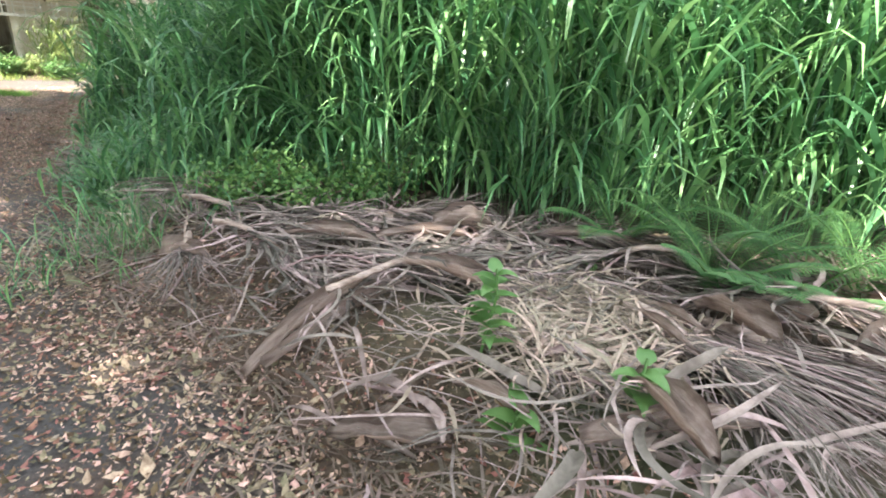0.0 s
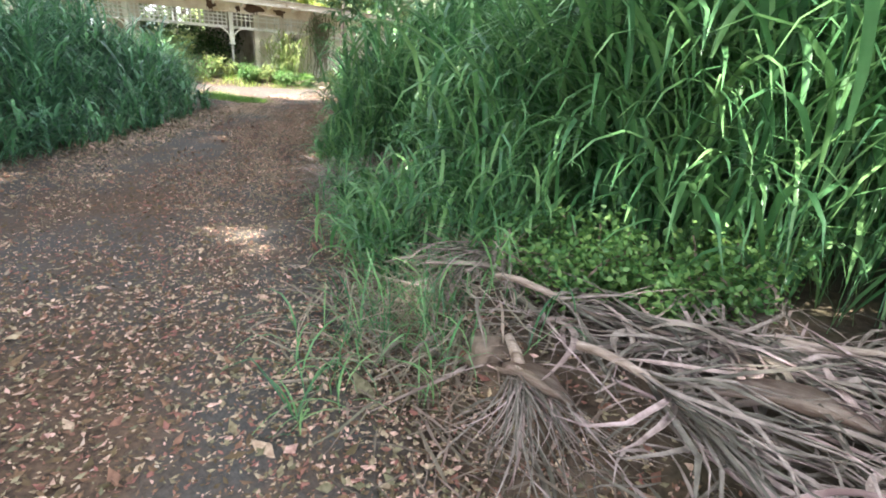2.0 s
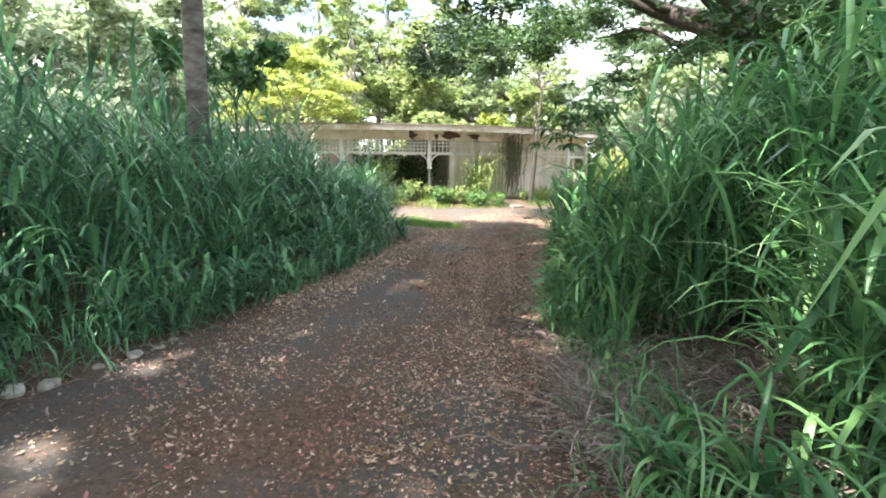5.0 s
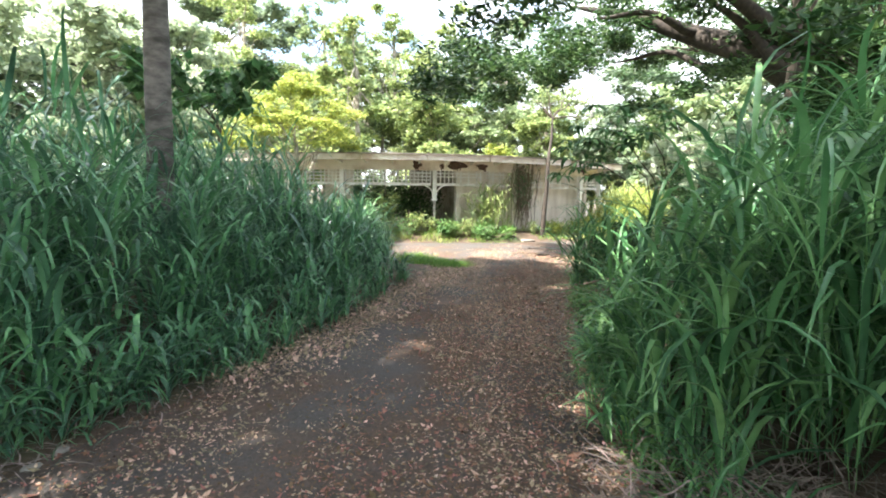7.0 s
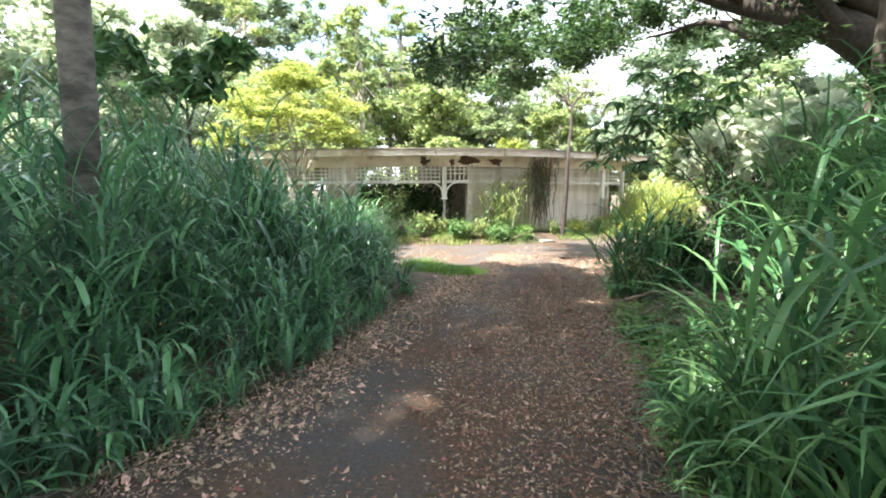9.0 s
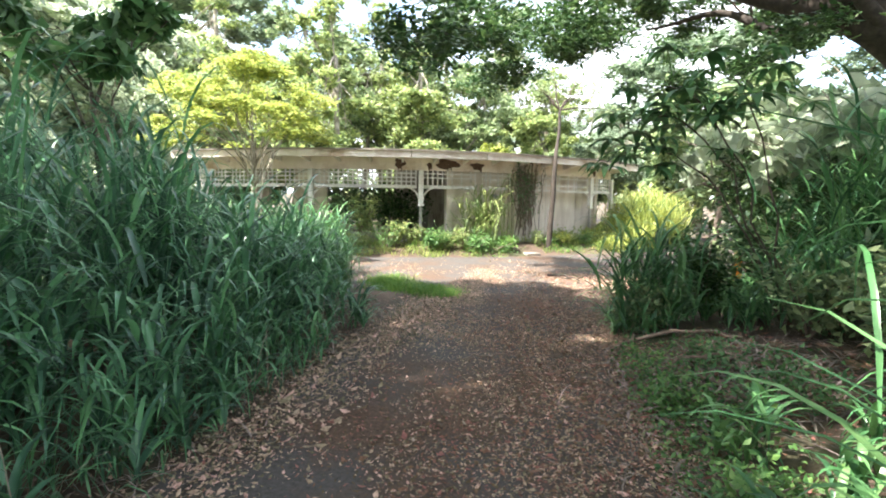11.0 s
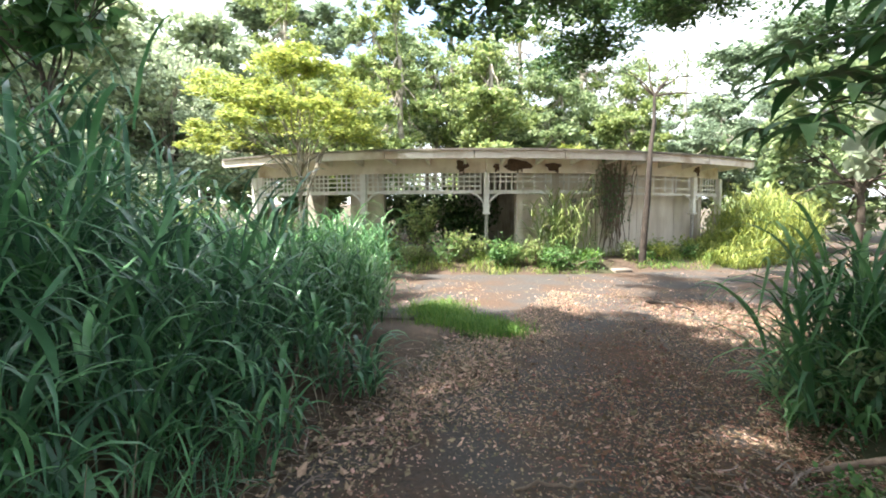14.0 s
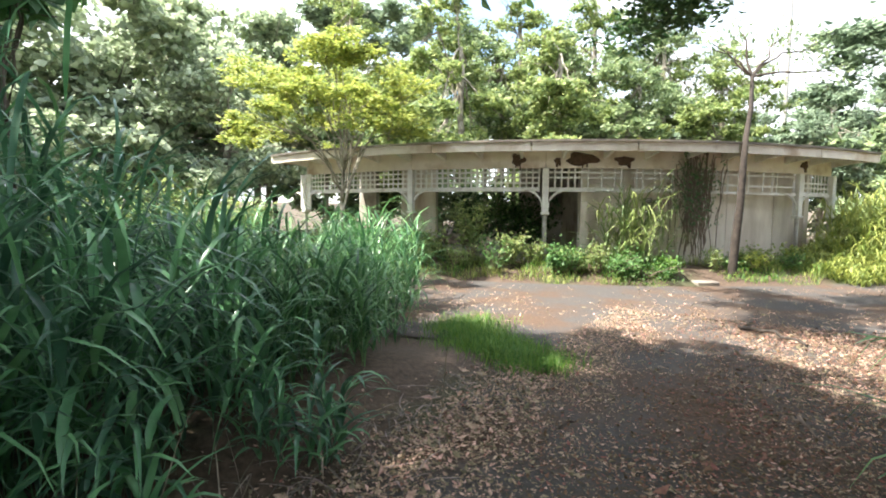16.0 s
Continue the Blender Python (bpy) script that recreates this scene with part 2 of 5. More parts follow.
def tube(points, radii, sides=8):
    P = np.asarray(points, float)
    R = np.broadcast_to(np.asarray(radii, float), (len(P),))
    T = np.gradient(P, axis=0)
    T /= np.linalg.norm(T, axis=1)[:, None] + 1e-9
    ref = np.where(np.abs(T[:, 2:3]) > 0.9, np.array([[1.0, 0, 0]]), np.array([[0, 0, 1.0]]))
    A = np.cross(T, ref)
    A /= np.linalg.norm(A, axis=1)[:, None] + 1e-9
    B = np.cross(T, A)
    k = np.linspace(0, 2 * np.pi, sides, endpoint=False)
    V = P[:, None] + (A[:, None] * np.cos(k)[None, :, None] + B[:, None] * np.sin(k)[None, :, None]) * R[:, None, None]
    i, j = np.meshgrid(np.arange(len(P) - 1), np.arange(sides), indexing="ij")
    a, b = (i * sides + j).ravel(), (i * sides + (j + 1) % sides).ravel()
    return V.reshape(-1, 3), np.stack([a, b, b + sides, a + sides], 1)


def bend(a, b, sag=0.0, n=8, wob=0.0):
    """A curved line of n points from a to b, raised by sag at its middle."""
    t = np.linspace(0, 1, n)[:, None]
    P = np.asarray(a, float) * (1 - t) + np.asarray(b, float) * t
    P[:, 2] += (sag * 4 * t * (1 - t))[:, 0]
    if wob:
        P[1:-1] += rng.normal(0, wob, (n - 2, 3))
    return P


def leaves(C, size, aspect=0.45, flat=0.5, droop=0.0, cup=0.15):
    """Pointed leaves, each one folded quad pair, at the places C."""
    N = len(C)
    az = rng.uniform(0, 2 * np.pi, N)
    el = rng.normal(-droop, flat, N)
    D = np.stack([np.cos(az) * np.cos(el), np.sin(az) * np.cos(el), np.sin(el)], 1)
    roll = rng.normal(0, flat, N)
    S0 = np.stack([-np.sin(az), np.cos(az), np.zeros(N)], 1)
    U0 = np.cross(D, S0)
    S = S0 * np.cos(roll)[:, None] + U0 * np.sin(roll)[:, None]
    U = np.cross(D, S)
    z = (size * rng.uniform(0.65, 1.3, N))[:, None]
    V = np.stack([C, C + D * z * 0.45 + S * z * aspect / 2 - U * z * cup, C + D * z, C + D * z * 0.45 - S * z * aspect / 2 - U * z * cup], 1).reshape(-1, 3)
    k = np.arange(N)[:, None] * 4
    return V, np.concatenate([np.concatenate([k, k + 1, k + 2], 1), np.concatenate([k, k + 2, k + 3], 1)])


def box(bm, c, size, rz=0.0, bev=0.0):
    m = Matrix.Translation(c) @ Matrix.Rotation(rz, 4, "Z") @ Matrix.Diagonal((*size, 1))
    made = bmesh.ops.create_cube(bm, size=1, matrix=m)
    if bev:
        edges = list({e for v in made["verts"] for e in v.link_edges})
        bmesh.ops.bevel(bm, geom=edges, offset=bev, segments=1, affect="EDGES")


# ---- the plan ----
CX, CY = -28.9, 27.9                     # middle of the curved building
LEFT = np.array([(-1.0, -8.0), (-4.2, -3.5), (-6.0, 0.6), (-7.2, 3.3), (-7.85, 4.9), (-8.3, 6.0), (-9.2, 7.9), (-10.35, 9.9), (-11.45, 11.8), (-12.1, 13.2)])
RIGHT = np.array([(4.5, -8.0), (2.6, -3.5), (1.2, 0.2), (-0.2, 1.9), (-2.2, 3.4), (-3.2, 4.6), (-5.0, 6.9), (-6.1, 8.4), (-7.1, 10.0), (-8.3, 12.1), (-9.1, 14.0), (-8.4, 16.0)])


def dist_line(x, y, L):
    """The distance of places to a line of points, and its sign: over zero to the line's left."""
    best, sign = np.full(np.shape(x), 1e9), np.ones(np.shape(x))
    for (ax, ay), (bx, by) in zip(L[:-1], L[1:]):
        dx, dy = bx - ax, by - ay
        t = np.clip(((x - ax) * dx + (y - ay) * dy) / (dx * dx + dy * dy), 0, 1)
        qx, qy = x - ax - t * dx, y - ay - t * dy
        d = np.hypot(qx, qy)
        near = d < best
        best = np.where(near, d, best)
        sign = np.where(near, np.sign(dx * qy - dy * qx), sign)
    return best * sign


def lumps(x, y, f, seed=0.0):
    return np.sin(x * f + seed) * np.cos(y * f * 1.3 + 1.7 * seed) + 0.5 * np.sin(x * f * 2.3 + y * f * 1.9 + seed * 3)


def smooth(a, b, v):
    t = np.clip((v - a) / (b - a), 0, 1)
    return t * t * (3 - 2 * t)


def mound(x, y):
    """The heap of dead fronds beside the track."""
    return smooth(0.0, 0.7, -dist_line(x, y, RIGHT)) * smooth(4.7, 3.8, y + 0.25 * x) * smooth(-2.6, -1.7, x) * smooth(4.6, 3.6, x)


def ground_z(x, y):
    x, y = np.asarray(x, float), np.asarray(y, float)
    dl, dr = dist_line(x, y, LEFT), -dist_line(x, y, RIGHT)
    R = np.hypot(x - CX, y - CY)
    z = smooth(0.0, 1.2, dl) * 0.22 * smooth(21.4, 23.0, R)
    z = z + smooth(0.0, 2.0, dr) * 0.25 * smooth(21.0, 23.5, R) * (1 - mound(x, y))
    z = z + smooth(16.1, 14.4, R) * 0.40
    z = z + mound(x, y) * (0.31 + 0.07 * lumps(x, y, 3.1, 1.0))
    z = z - 0.02 + 0.015 * lumps(x, y, 1.1, 2.0) * np.where(((dl < 0) & (dr < 0)) | (R < 21.4), 0.3, 1) * smooth(120, 30, R)
    far = np.hypot(x + 18, y - 18)
    return z + smooth(60, 400, far) * 9.0


# ground: one sheet out to the horizon, fine near the track
gx = np.concatenate([-np.geomspace(900, 27, 18), np.arange(-26, 6, 0.2), np.geomspace(6.5, 700, 18)])
gy = np.concatenate([-np.geomspace(700, 7, 18), np.arange(-6, 33, 0.2), np.geomspace(34, 900, 18)])
X, Y = np.meshgrid(gx, gy, indexing="ij")
Z = ground_z(X, Y)
i, j = np.meshgrid(np.arange(len(gx) - 1), np.arange(len(gy) - 1), indexing="ij")
a = (i * len(gy) + j).ravel()
ground = piece("ground", (np.stack([X, Y, Z], -1).reshape(-1, 3), np.stack([a, a + len(gy), a + len(gy) + 1, a + 1], 1)), M_SOIL)
tagged(ground, "dark leafy soil under the vegetation", "ground", kind="structure")


def resample(L, n):
    d = np.concatenate([[0], np.cumsum(np.hypot(*np.diff(L, axis=0).T))])
    t = np.linspace(0, d[-1], n)
    return np.stack([np.interp(t, d, L[:, 0]), np.interp(t, d, L[:, 1])], 1)


LA = np.concatenate([LEFT, [(-12.6, 14.2), (-14.0, 17.0)]])
RA = np.concatenate([RIGHT[:-1], [(-9.9, 17.0), (-11.0, 18.5)]])
la, ra = resample(LA, 130), resample(RA, 130)
t = np.linspace(0, 1, 26)[None, :, None]
P = la[:, None] * (1 - t) + ra[:, None] * t
wob = 0.10 * np.sin(np.arange(130) * 0.9)[:, None] * np.abs(t[..., 0] * 2 - 1) ** 8
zz = ground_z(P[..., 0], P[..., 1]) * 0 + 0.012 + 0.008 * lumps(P[..., 0], P[..., 1], 1.4, 5.0)
V = np.concatenate([P, zz[..., None]], -1).reshape(-1, 3)
i, j = np.meshgrid(np.arange(129), np.arange(25), indexing="ij")
a = (i * 26 + j).ravel()
tagged(piece("road", (V, np.stack([a, a + 1, a + 27, a + 26], 1)), M_ROAD), "old grey asphalt track strewn with brown fallen leaves", "road", kind="structure")
ang = np.radians(np.linspace(-120, 75, 140))
rad = np.linspace(15.9, 21.3, 16)
A, R = np.meshgrid(ang, rad, indexing="ij")
V = np.stack([CX + R * np.cos(A), CY + R * np.sin(A), 0.003 + 0.03 * smooth(16.3, 15.9, R)], -1).reshape(-1, 3)
i, j = np.meshgrid(np.arange(139), np.arange(15), indexing="ij")
a = (i * 16 + j).ravel()
tagged(piece("road_ring", (V, np.stack([a, a + 1, a + 17, a + 16], 1)), M_ROAD), "curving asphalt drive in front of the old building", "road", kind="structure")


# ---- the curved building ----
def pol(r, deg, z=0.0):
    return Vector((CX + r * math.cos(radians(deg)), CY + r * math.sin(radians(deg)), z))


pav = thing("pavilion", (*pol(13, -40)[:2], 0.4), "abandoned cream curved pavilion with wide eaves, stained and overgrown", "building")
pav_inv = Matrix.Translation(pav.location).inverted()


def arc_block(r0, r1, z0, z1, a0, a1, n=1, z0b=None, z1b=None):
    """A curved block between two radii; heights at r0, and where given other ones at r1."""
    z0b, z1b = z0 if z0b is None else z0b, z1 if z1b is None else z1b
    rows = []
    for d in np.linspace(a0, a1, n + 1):
        rows += [pol(r0, d, z0), pol(r1, d, z0b), pol(r1, d, z1b), pol(r0, d, z1)]
    V = np.array([tuple(v) for v in rows])
    F = []
    for q in range(n):
        b = q * 4
        F += [(b + e, b + (e + 1) % 4, b + 4 + (e + 1) % 4, b + 4 + e) for e in range(4)]
    F += [(3, 2, 1, 0), (n * 4, n * 4 + 1, n * 4 + 2, n * 4 + 3)]
    return V, np.array(F)


def pav_part(name, VF, material, label="", parent=None):
    V = VF[0] - np.array(pav.location)
    return piece(name, (V, VF[1]), material, parent or pav, label, smooth=False)


A0, A1, STEP = -75.0, -1.6, 9.8
edges = [-75.0, -62.0] + [-51.0 + STEP * q for q in range(5)] + [A1]
pav_part("roof", arc_block(9.0, 15.06, 3.50, 3.58, A0, A1, 40, 3.41, 3.46), M_ROOF, "nearly flat weathered roof with a dark worn edge")
pav_part("soffit", arc_block(9.0, 14.92, 3.40, 3.44, A0, A1, 40, 3.30, 3.34), M_CREAM, "stained cream soffit boards")
for d0, d1 in zip(edges[:-1], edges[1:]):
    pav_part("fascia", arc_block(14.93, 14.99, 3.19, 3.42, d0 + 0.05, d1 - 0.05, 3), M_CREAM)
pav_part("end_fascia", arc_block(9.0, 15.0, 3.22, 3.46, A0 - 0.25, A0, 1), M_CREAM)
pav_part("end_fascia", arc_block(9.0, 15.0, 3.22, 3.46, A1, A1 + 0.25, 1), M_CREAM)
for q in range(17):
    d = -73.0 + q * 4.4
    pav_part("rafter", arc_block(13.9, 14.92, 3.10, 3.36, d - 0.16, d + 0.16, 1, 3.24, 3.33), M_WHITE)
pav_part("floor_slab", arc_block(9.0, 14.3, -0.1, 0.42, A0 + 1, A1, 30), M_CONC, "concrete floor slab half hidden by weeds")
POSTS = [-73.4, -55.2, -39.6, -24.4, -9.1, -2.5]
holes = [(-42.6, 1.5, 2.93, 3.24), (-38.4, 0.7, 2.95, 3.14), (-35.8, 3.4, 2.93, 3.26), (-31.3, 1.9, 2.94, 3.18), (-8.2, 1.3, 3.0, 3.22)]
for d0, d1 in zip(POSTS[:-1], POSTS[1:]):
    pav_part("header_beam", arc_block(13.86, 13.98, 2.86, 3.36, d0, d1 - 0.04, 5), M_CREAM)


def torn(d, w, z0, z1):
    """A ragged hole: an uneven outline on the beam, hanging lower in its middle."""
    n, rows = 22, []
    for q in range(n):
        a_ = 2 * math.pi * q / n
        k = 1.0 + 0.16 * math.sin(3 * a_ + d) + 0.12 * math.sin(5 * a_ + 2 * d) + rng.uniform(-0.05, 0.05)
        rows.append((d + w / 2 * math.cos(a_) * k, (z0 + z1) / 2 + (z1 - z0) / 2 * math.sin(a_) * k))
    V = [tuple(pol(r_, a_, z)) for r_ in (13.95, 13.996) for a_, z in rows]
    V += [tuple(pol(13.997, d + o, (z0 + z1) / 2)) for o in (0.0, 0.02)]
    F = [(q, (q + 1) % n, n + (q + 1) % n, n + q) for q in range(n)] + [(n + q, n + (q + 1) % n, 2 * n + 1, 2 * n) for q in range(n)]
    return np.array(V), np.array(F)


for d, w, z0, z1 in holes:
    pav_part("rotted_patch", torn(d, w, z0, z1), M_ROT, "dark brown rotted hole in the boards")
# strips of peeled board that hang from the rotted places
for q in range(10):
    d, w, z0, z1 = holes[q % 5]
    d += rng.uniform(-0.35, 0.25) * w
    pav_part("loose_board", arc_block(13.985, 14.005, z0 - rng.uniform(0.03, 0.14), z0 + 0.1, d, d + rng.uniform(0.1, 0.25)), M_ROT)


def lattice(d0, d1, broken=0.0):
    chunks = []
    n = max(3, round((d1 - d0) * math.pi / 180 * 14 / 0.17))
    for q in range(n + 1):
        d = d0 + (d1 - d0) * q / n
        if rng.random() >= broken:
            chunks.append(arc_block(13.94, 13.965, 2.30, 2.86, d - 0.09, d + 0.09))
    for z in (2.33, 2.47, 2.61, 2.75):
        if rng.random() >= broken * 0.6:
            chunks.append(arc_block(13.965, 13.99, z - 0.022, z + 0.022, d0, d1, 4))
    return chunks


for d0, d1, br in [(-73.4, -55.2, 0.1), (-55.2, -39.8, 0), (-39.8, -31, 0.25), (-31, -25.4, 0.35), (-23.2, -9.2, 0.5), (-9.1, -2.6, 0.2)]:
    rail = pav_part("lattice_panel", arc_block(13.92, 14.01, 2.24, 2.31, d0 + 0.4, d1 - 0.4, 4), M_WHITE, "white square wooden lattice, partly broken" if br else "white square wooden lattice")
    for VF in lattice(d0 + 0.5, d1 - 0.5, br):
        pav_part("slat", VF, M_WHITE, parent=rail)



def post(d):
    p = pol(14.0, d) - pav.location
    bm = bmesh.new()
    box(bm, (0, 0, 2.24), (0.17, 0.17, 1.24), radians(d), 0.012)
    box(bm, (0, 0, 1.66), (0.23, 0.23, 0.06), radians(d), 0.01)
    up = part("post", bm, M_WHITE, pav)
    up.location = (p.x, p.y, -pav.location.z)
    bm = bmesh.new()
    bmesh.ops.create_cone(bm, cap_ends=True, segments=12, radius1=0.06, radius2=0.055, depth=1.3, matrix=Matrix.Translation((0, 0, 1.0)))
    box(bm, (0, 0, 0.45), (0.18, 0.18, 0.05), radians(d), 0.01)
    part("post_pipe", bm, M_PIPE, up, "grey steel lower post")
    for s in (-1, 1):
        K = []
        for f in np.linspace(0, 1, 8):
            w = f * math.pi / 2
            K.append((0.5 * (1 - math.cos(w)), 1.82 + 0.46 * math.sin(w)))
        tx, ty = -math.sin(radians(d)), math.cos(radians(d))
        pts = [(s * tx * (0.07 + k), s * ty * (0.07 + k), z) for k, z in K]
        piece("bracket", tube(pts, 0.035, 6), M_WHITE, up)


for d in POSTS:
    if d != -24.4:
        post(d)
for d0, d1, m in [(-34.6, -29.5, M_WALL), (-29.4, -25.2, M_WALL), (-25.1, -17.6, M_WALL), (-17.5, -10.3, M_WALL), (-10.2, -4.6, M_WALL)]:
    pav_part("wall", arc_block(13.35, 13.5, 0.42, 3.33, d0, d1, 4), m, "stained beige stucco wall")
pav_part("pilaster", arc_block(13.3, 13.72, 0.42, 2.9, -35.6, -34.7, 1), M_WALL)
pav_part("pilaster", arc_block(13.3, 14.06, 0.3, 3.3, -25.3, -23.5, 1), M_WALL)
pav_part("pilaster", arc_block(13.3, 13.66, 0.42, 2.9, -5.4, -4.5, 1), M_WALL)
# inner walls and posts: veranda dimness painted in as a darker wall colour
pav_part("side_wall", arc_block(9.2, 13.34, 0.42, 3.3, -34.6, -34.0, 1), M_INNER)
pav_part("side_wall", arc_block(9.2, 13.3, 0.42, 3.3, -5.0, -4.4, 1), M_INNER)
pav_part("back_wall", arc_block(9.2, 9.35, 0.42, 3.38, -44.0, -4, 10), M_INNER, "inner wall with veranda dimness put into its colour")
pav_part("back_wall", arc_block(11.4, 11.55, 0.42, 3.36, -64.0, -57.0, 4), M_WALL, "pale inner wall")
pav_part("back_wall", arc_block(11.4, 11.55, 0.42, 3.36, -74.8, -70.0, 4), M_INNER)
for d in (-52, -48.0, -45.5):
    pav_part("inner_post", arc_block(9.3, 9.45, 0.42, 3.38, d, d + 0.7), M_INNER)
pav_part("panel", arc_block(13.99, 14.03, 1.72, 2.88, -74.6, -72.2, 1), M_WHITE, "white slatted panel at the end of the veranda")
bm = bmesh.new()
sp = pol(13.56, -27.8, 2.05) - pav.location
box(bm, (0, 0, 0), (0.02, 0.22, 0.12), 0)
sb = part("sign", bm, M_SIGN, pav, "small dark sign with pale bars")
sb.location, sb.rotation_euler = sp, (0, 0, radians(-27.8))
bm = bmesh.new()
for z in (0.025, -0.02):
    box(bm, (0.013, 0, z), (0.006, 0.15, 0.022))
part("sign_bar", bm, M_BAR, sb)
bm = bmesh.new()
box(bm, (0, 0, -0.05), (0.5, 0.55, 0.24), radians(-27), 0.03)
st = tagged(part("doorstep", bm, M_ROOF, None), "low grey concrete step before the building", "step")
st.location = (*pol(15.5, -26.0)[:2], 0.05)

# ---- grasses ----
def tall_grass(name, bx, by, hgt, material, label, per=5, leaf=(0.6, 1.4), width=(0.022, 0.058), lean=0.22, segs=6, fold=0.18):
    """Stems with long arching leaves; hgt: each stem's height."""
    N = len(bx)
    bz = ground_z(bx, by) - 0.03
    az = rng.uniform(0, 2 * np.pi, N)
    tilt = np.abs(rng.normal(0, lean, N))
    dirs = np.stack([np.cos(az) * np.sin(tilt), np.sin(az) * np.sin(tilt), np.cos(tilt)], 1)
    base = np.stack([bx, by, bz], 1)
    hgt = hgt * 0.92
    chunks = [blades(base, az, hgt, np.full(N, 0.009), tilt * 0.7, tilt * 1.5, 3, fold=fold)]
    f = np.tile(np.linspace(0.12, 0.9, per), N) + rng.normal(0, 0.06, N * per)
    k = np.repeat(np.arange(N), per)
    f = np.clip(f, 0.02, 0.97)
    b = base[k] + dirs[k] * (hgt[k] * f)[:, None] * 0.96
    L = rng.uniform(*leaf, N * per) * np.clip(hgt[k] / 1.3, 0.4, 1.15)
    laz = rng.uniform(0, 2 * np.pi, N * per)
    chunks.append(blades(b, laz, L, rng.uniform(*width, N * per), rng.uniform(0.05, 0.6, N * per), rng.uniform(1.7, 3.1, N * per), segs, rng.normal(0, 0.5, N * per), fold=fold, power=1.5))
    ob = piece(name, merge(chunks), material)
    return tagged(ob, label, "grass", kind="stuff")


def scatter(n, x0, x1, y0, y1, keep):
    x, y = rng.uniform(x0, x1, n), rng.uniform(y0, y1, n)
    p = keep(x, y)
    ok = rng.random(n) < p
    return x[ok], y[ok]


def tuft(x, y, n, r):
    k = np.repeat(np.arange(len(x)), n)
    return x[k] + rng.normal(0, r, len(k)), y[k] + rng.normal(0, r, len(k))


RING = lambda x, y: np.hypot(x - CX, y - CY)
# bank to the west of the track
x, y = scatter(9000, -20, -3, -3, 14.5, lambda x, y: np.where((dist_line(x, y, LEFT) > 0.12) & (y < 10.75 + 0.66 * (-10.9 - x)) & (dist_line(x, y, LEFT) < 8), np.exp(-dist_line(x, y, LEFT) / 4.5), 0) * smooth(-1, 2, y) * np.clip(0.55 + 0.4 * lumps(x, y, 2.3, 4.0), 0.15, 1))
x, y = tuft(x, y, 4, 0.07)
d = dist_line(x, y, LEFT)
h = (0.46 + 0.95 * smooth(0.0, 1.3, d) + 1.55 * smooth(0.8, 3.6, d)) * rng.uniform(0.6, 1.2, len(x)) * (0.44 + 0.52 * smooth(22.2, 26.0, RING(x, y))) * (1 + 0.16 * lumps(x, y, 1.7, 9.0))
k = RING(x, y) < 24.2
tall_grass("tall_grass", x[k], y[k], h[k], M_GRASS, "bright green upright grass at the end of the bank", lean=0.16, width=(0.016, 0.042))
x, y, h, d = x[~k], y[~k], h[~k], d[~k]
k = d < 2.2
tall_grass("tall_grass", x[k], y[k], h[k], M_GRASS_B, "dense tall guinea grass with bluish sky sheen in its colour")
tall_grass("tall_grass", x[~k], y[~k], h[~k], M_GRASS_B, "tall guinea grass deep in the bank beside the track", segs=5, fold=None)
# bank to the east
def east(x, y):
    d = -dist_line(x, y, RIGHT)
    ok = (d > 0.12) & (d < 7) & (mound(x, y) < 0.06) & (RING(x, y) > 22.2) & ((x < -2.4) | (y > 4.15 - 0.25 * x))
    gap = np.exp(-((x + 6.6) / 1.5) ** 2 - ((y - 12.0) / 1.7) ** 2)
    dead = np.exp(-((x + 4.05) / 0.7) ** 2 - ((y - 6.45) / 0.75) ** 2)
    return np.where(ok, np.exp(-np.maximum(0, d - 2.6) / 3.0), 0) * (1 - np.clip(dead * 2.6, 0, 1)) * (1 - np.clip(gap * 2.2, 0, 1)) * np.clip(0.6 + 0.4 * lumps(x, y, 2.1, 1.0), 0.2, 1) * smooth(1.4, 2.4, y)
x, y = scatter(8500, -12, 7, 2, 20, east)
x2, y2 = scatter(900, -2.2, 4.8, 3.4, 7.5, east)
x, y = tuft(np.concatenate([x, x2]), np.concatenate([y, y2]), 4, 0.07)
d = -dist_line(x, y, RIGHT)
steep = smooth(6.2, 7.2, y)
h = (0.35 + (0.75 + 0.75 * steep) * smooth(0.05, 1.0 - 0.4 * steep, d) + (1.4 - 0.6 * steep) * smooth(0.8, 2.6, d)) * rng.uniform(0.7, 1.15, len(x)) * (1 + 0.14 * lumps(x, y, 1.9, 2.0)) * (1 - 0.75 * smooth(8.3, 9.2, y) * smooth(2.4, 1.5, d)) * (1 - 0.5 * smooth(13.0, 14.0, y) * smooth(3.0, 1.5, d))
k = d < 2.4
tall_grass("tall_grass", x[k], y[k], h[k], M_GRASS, "dense bright green tall guinea grass beside the track")
tall_grass("tall_grass", x[~k], y[~k], h[~k], M_GRASS, "tall guinea grass deep in the green bank", segs=5, fold=None)
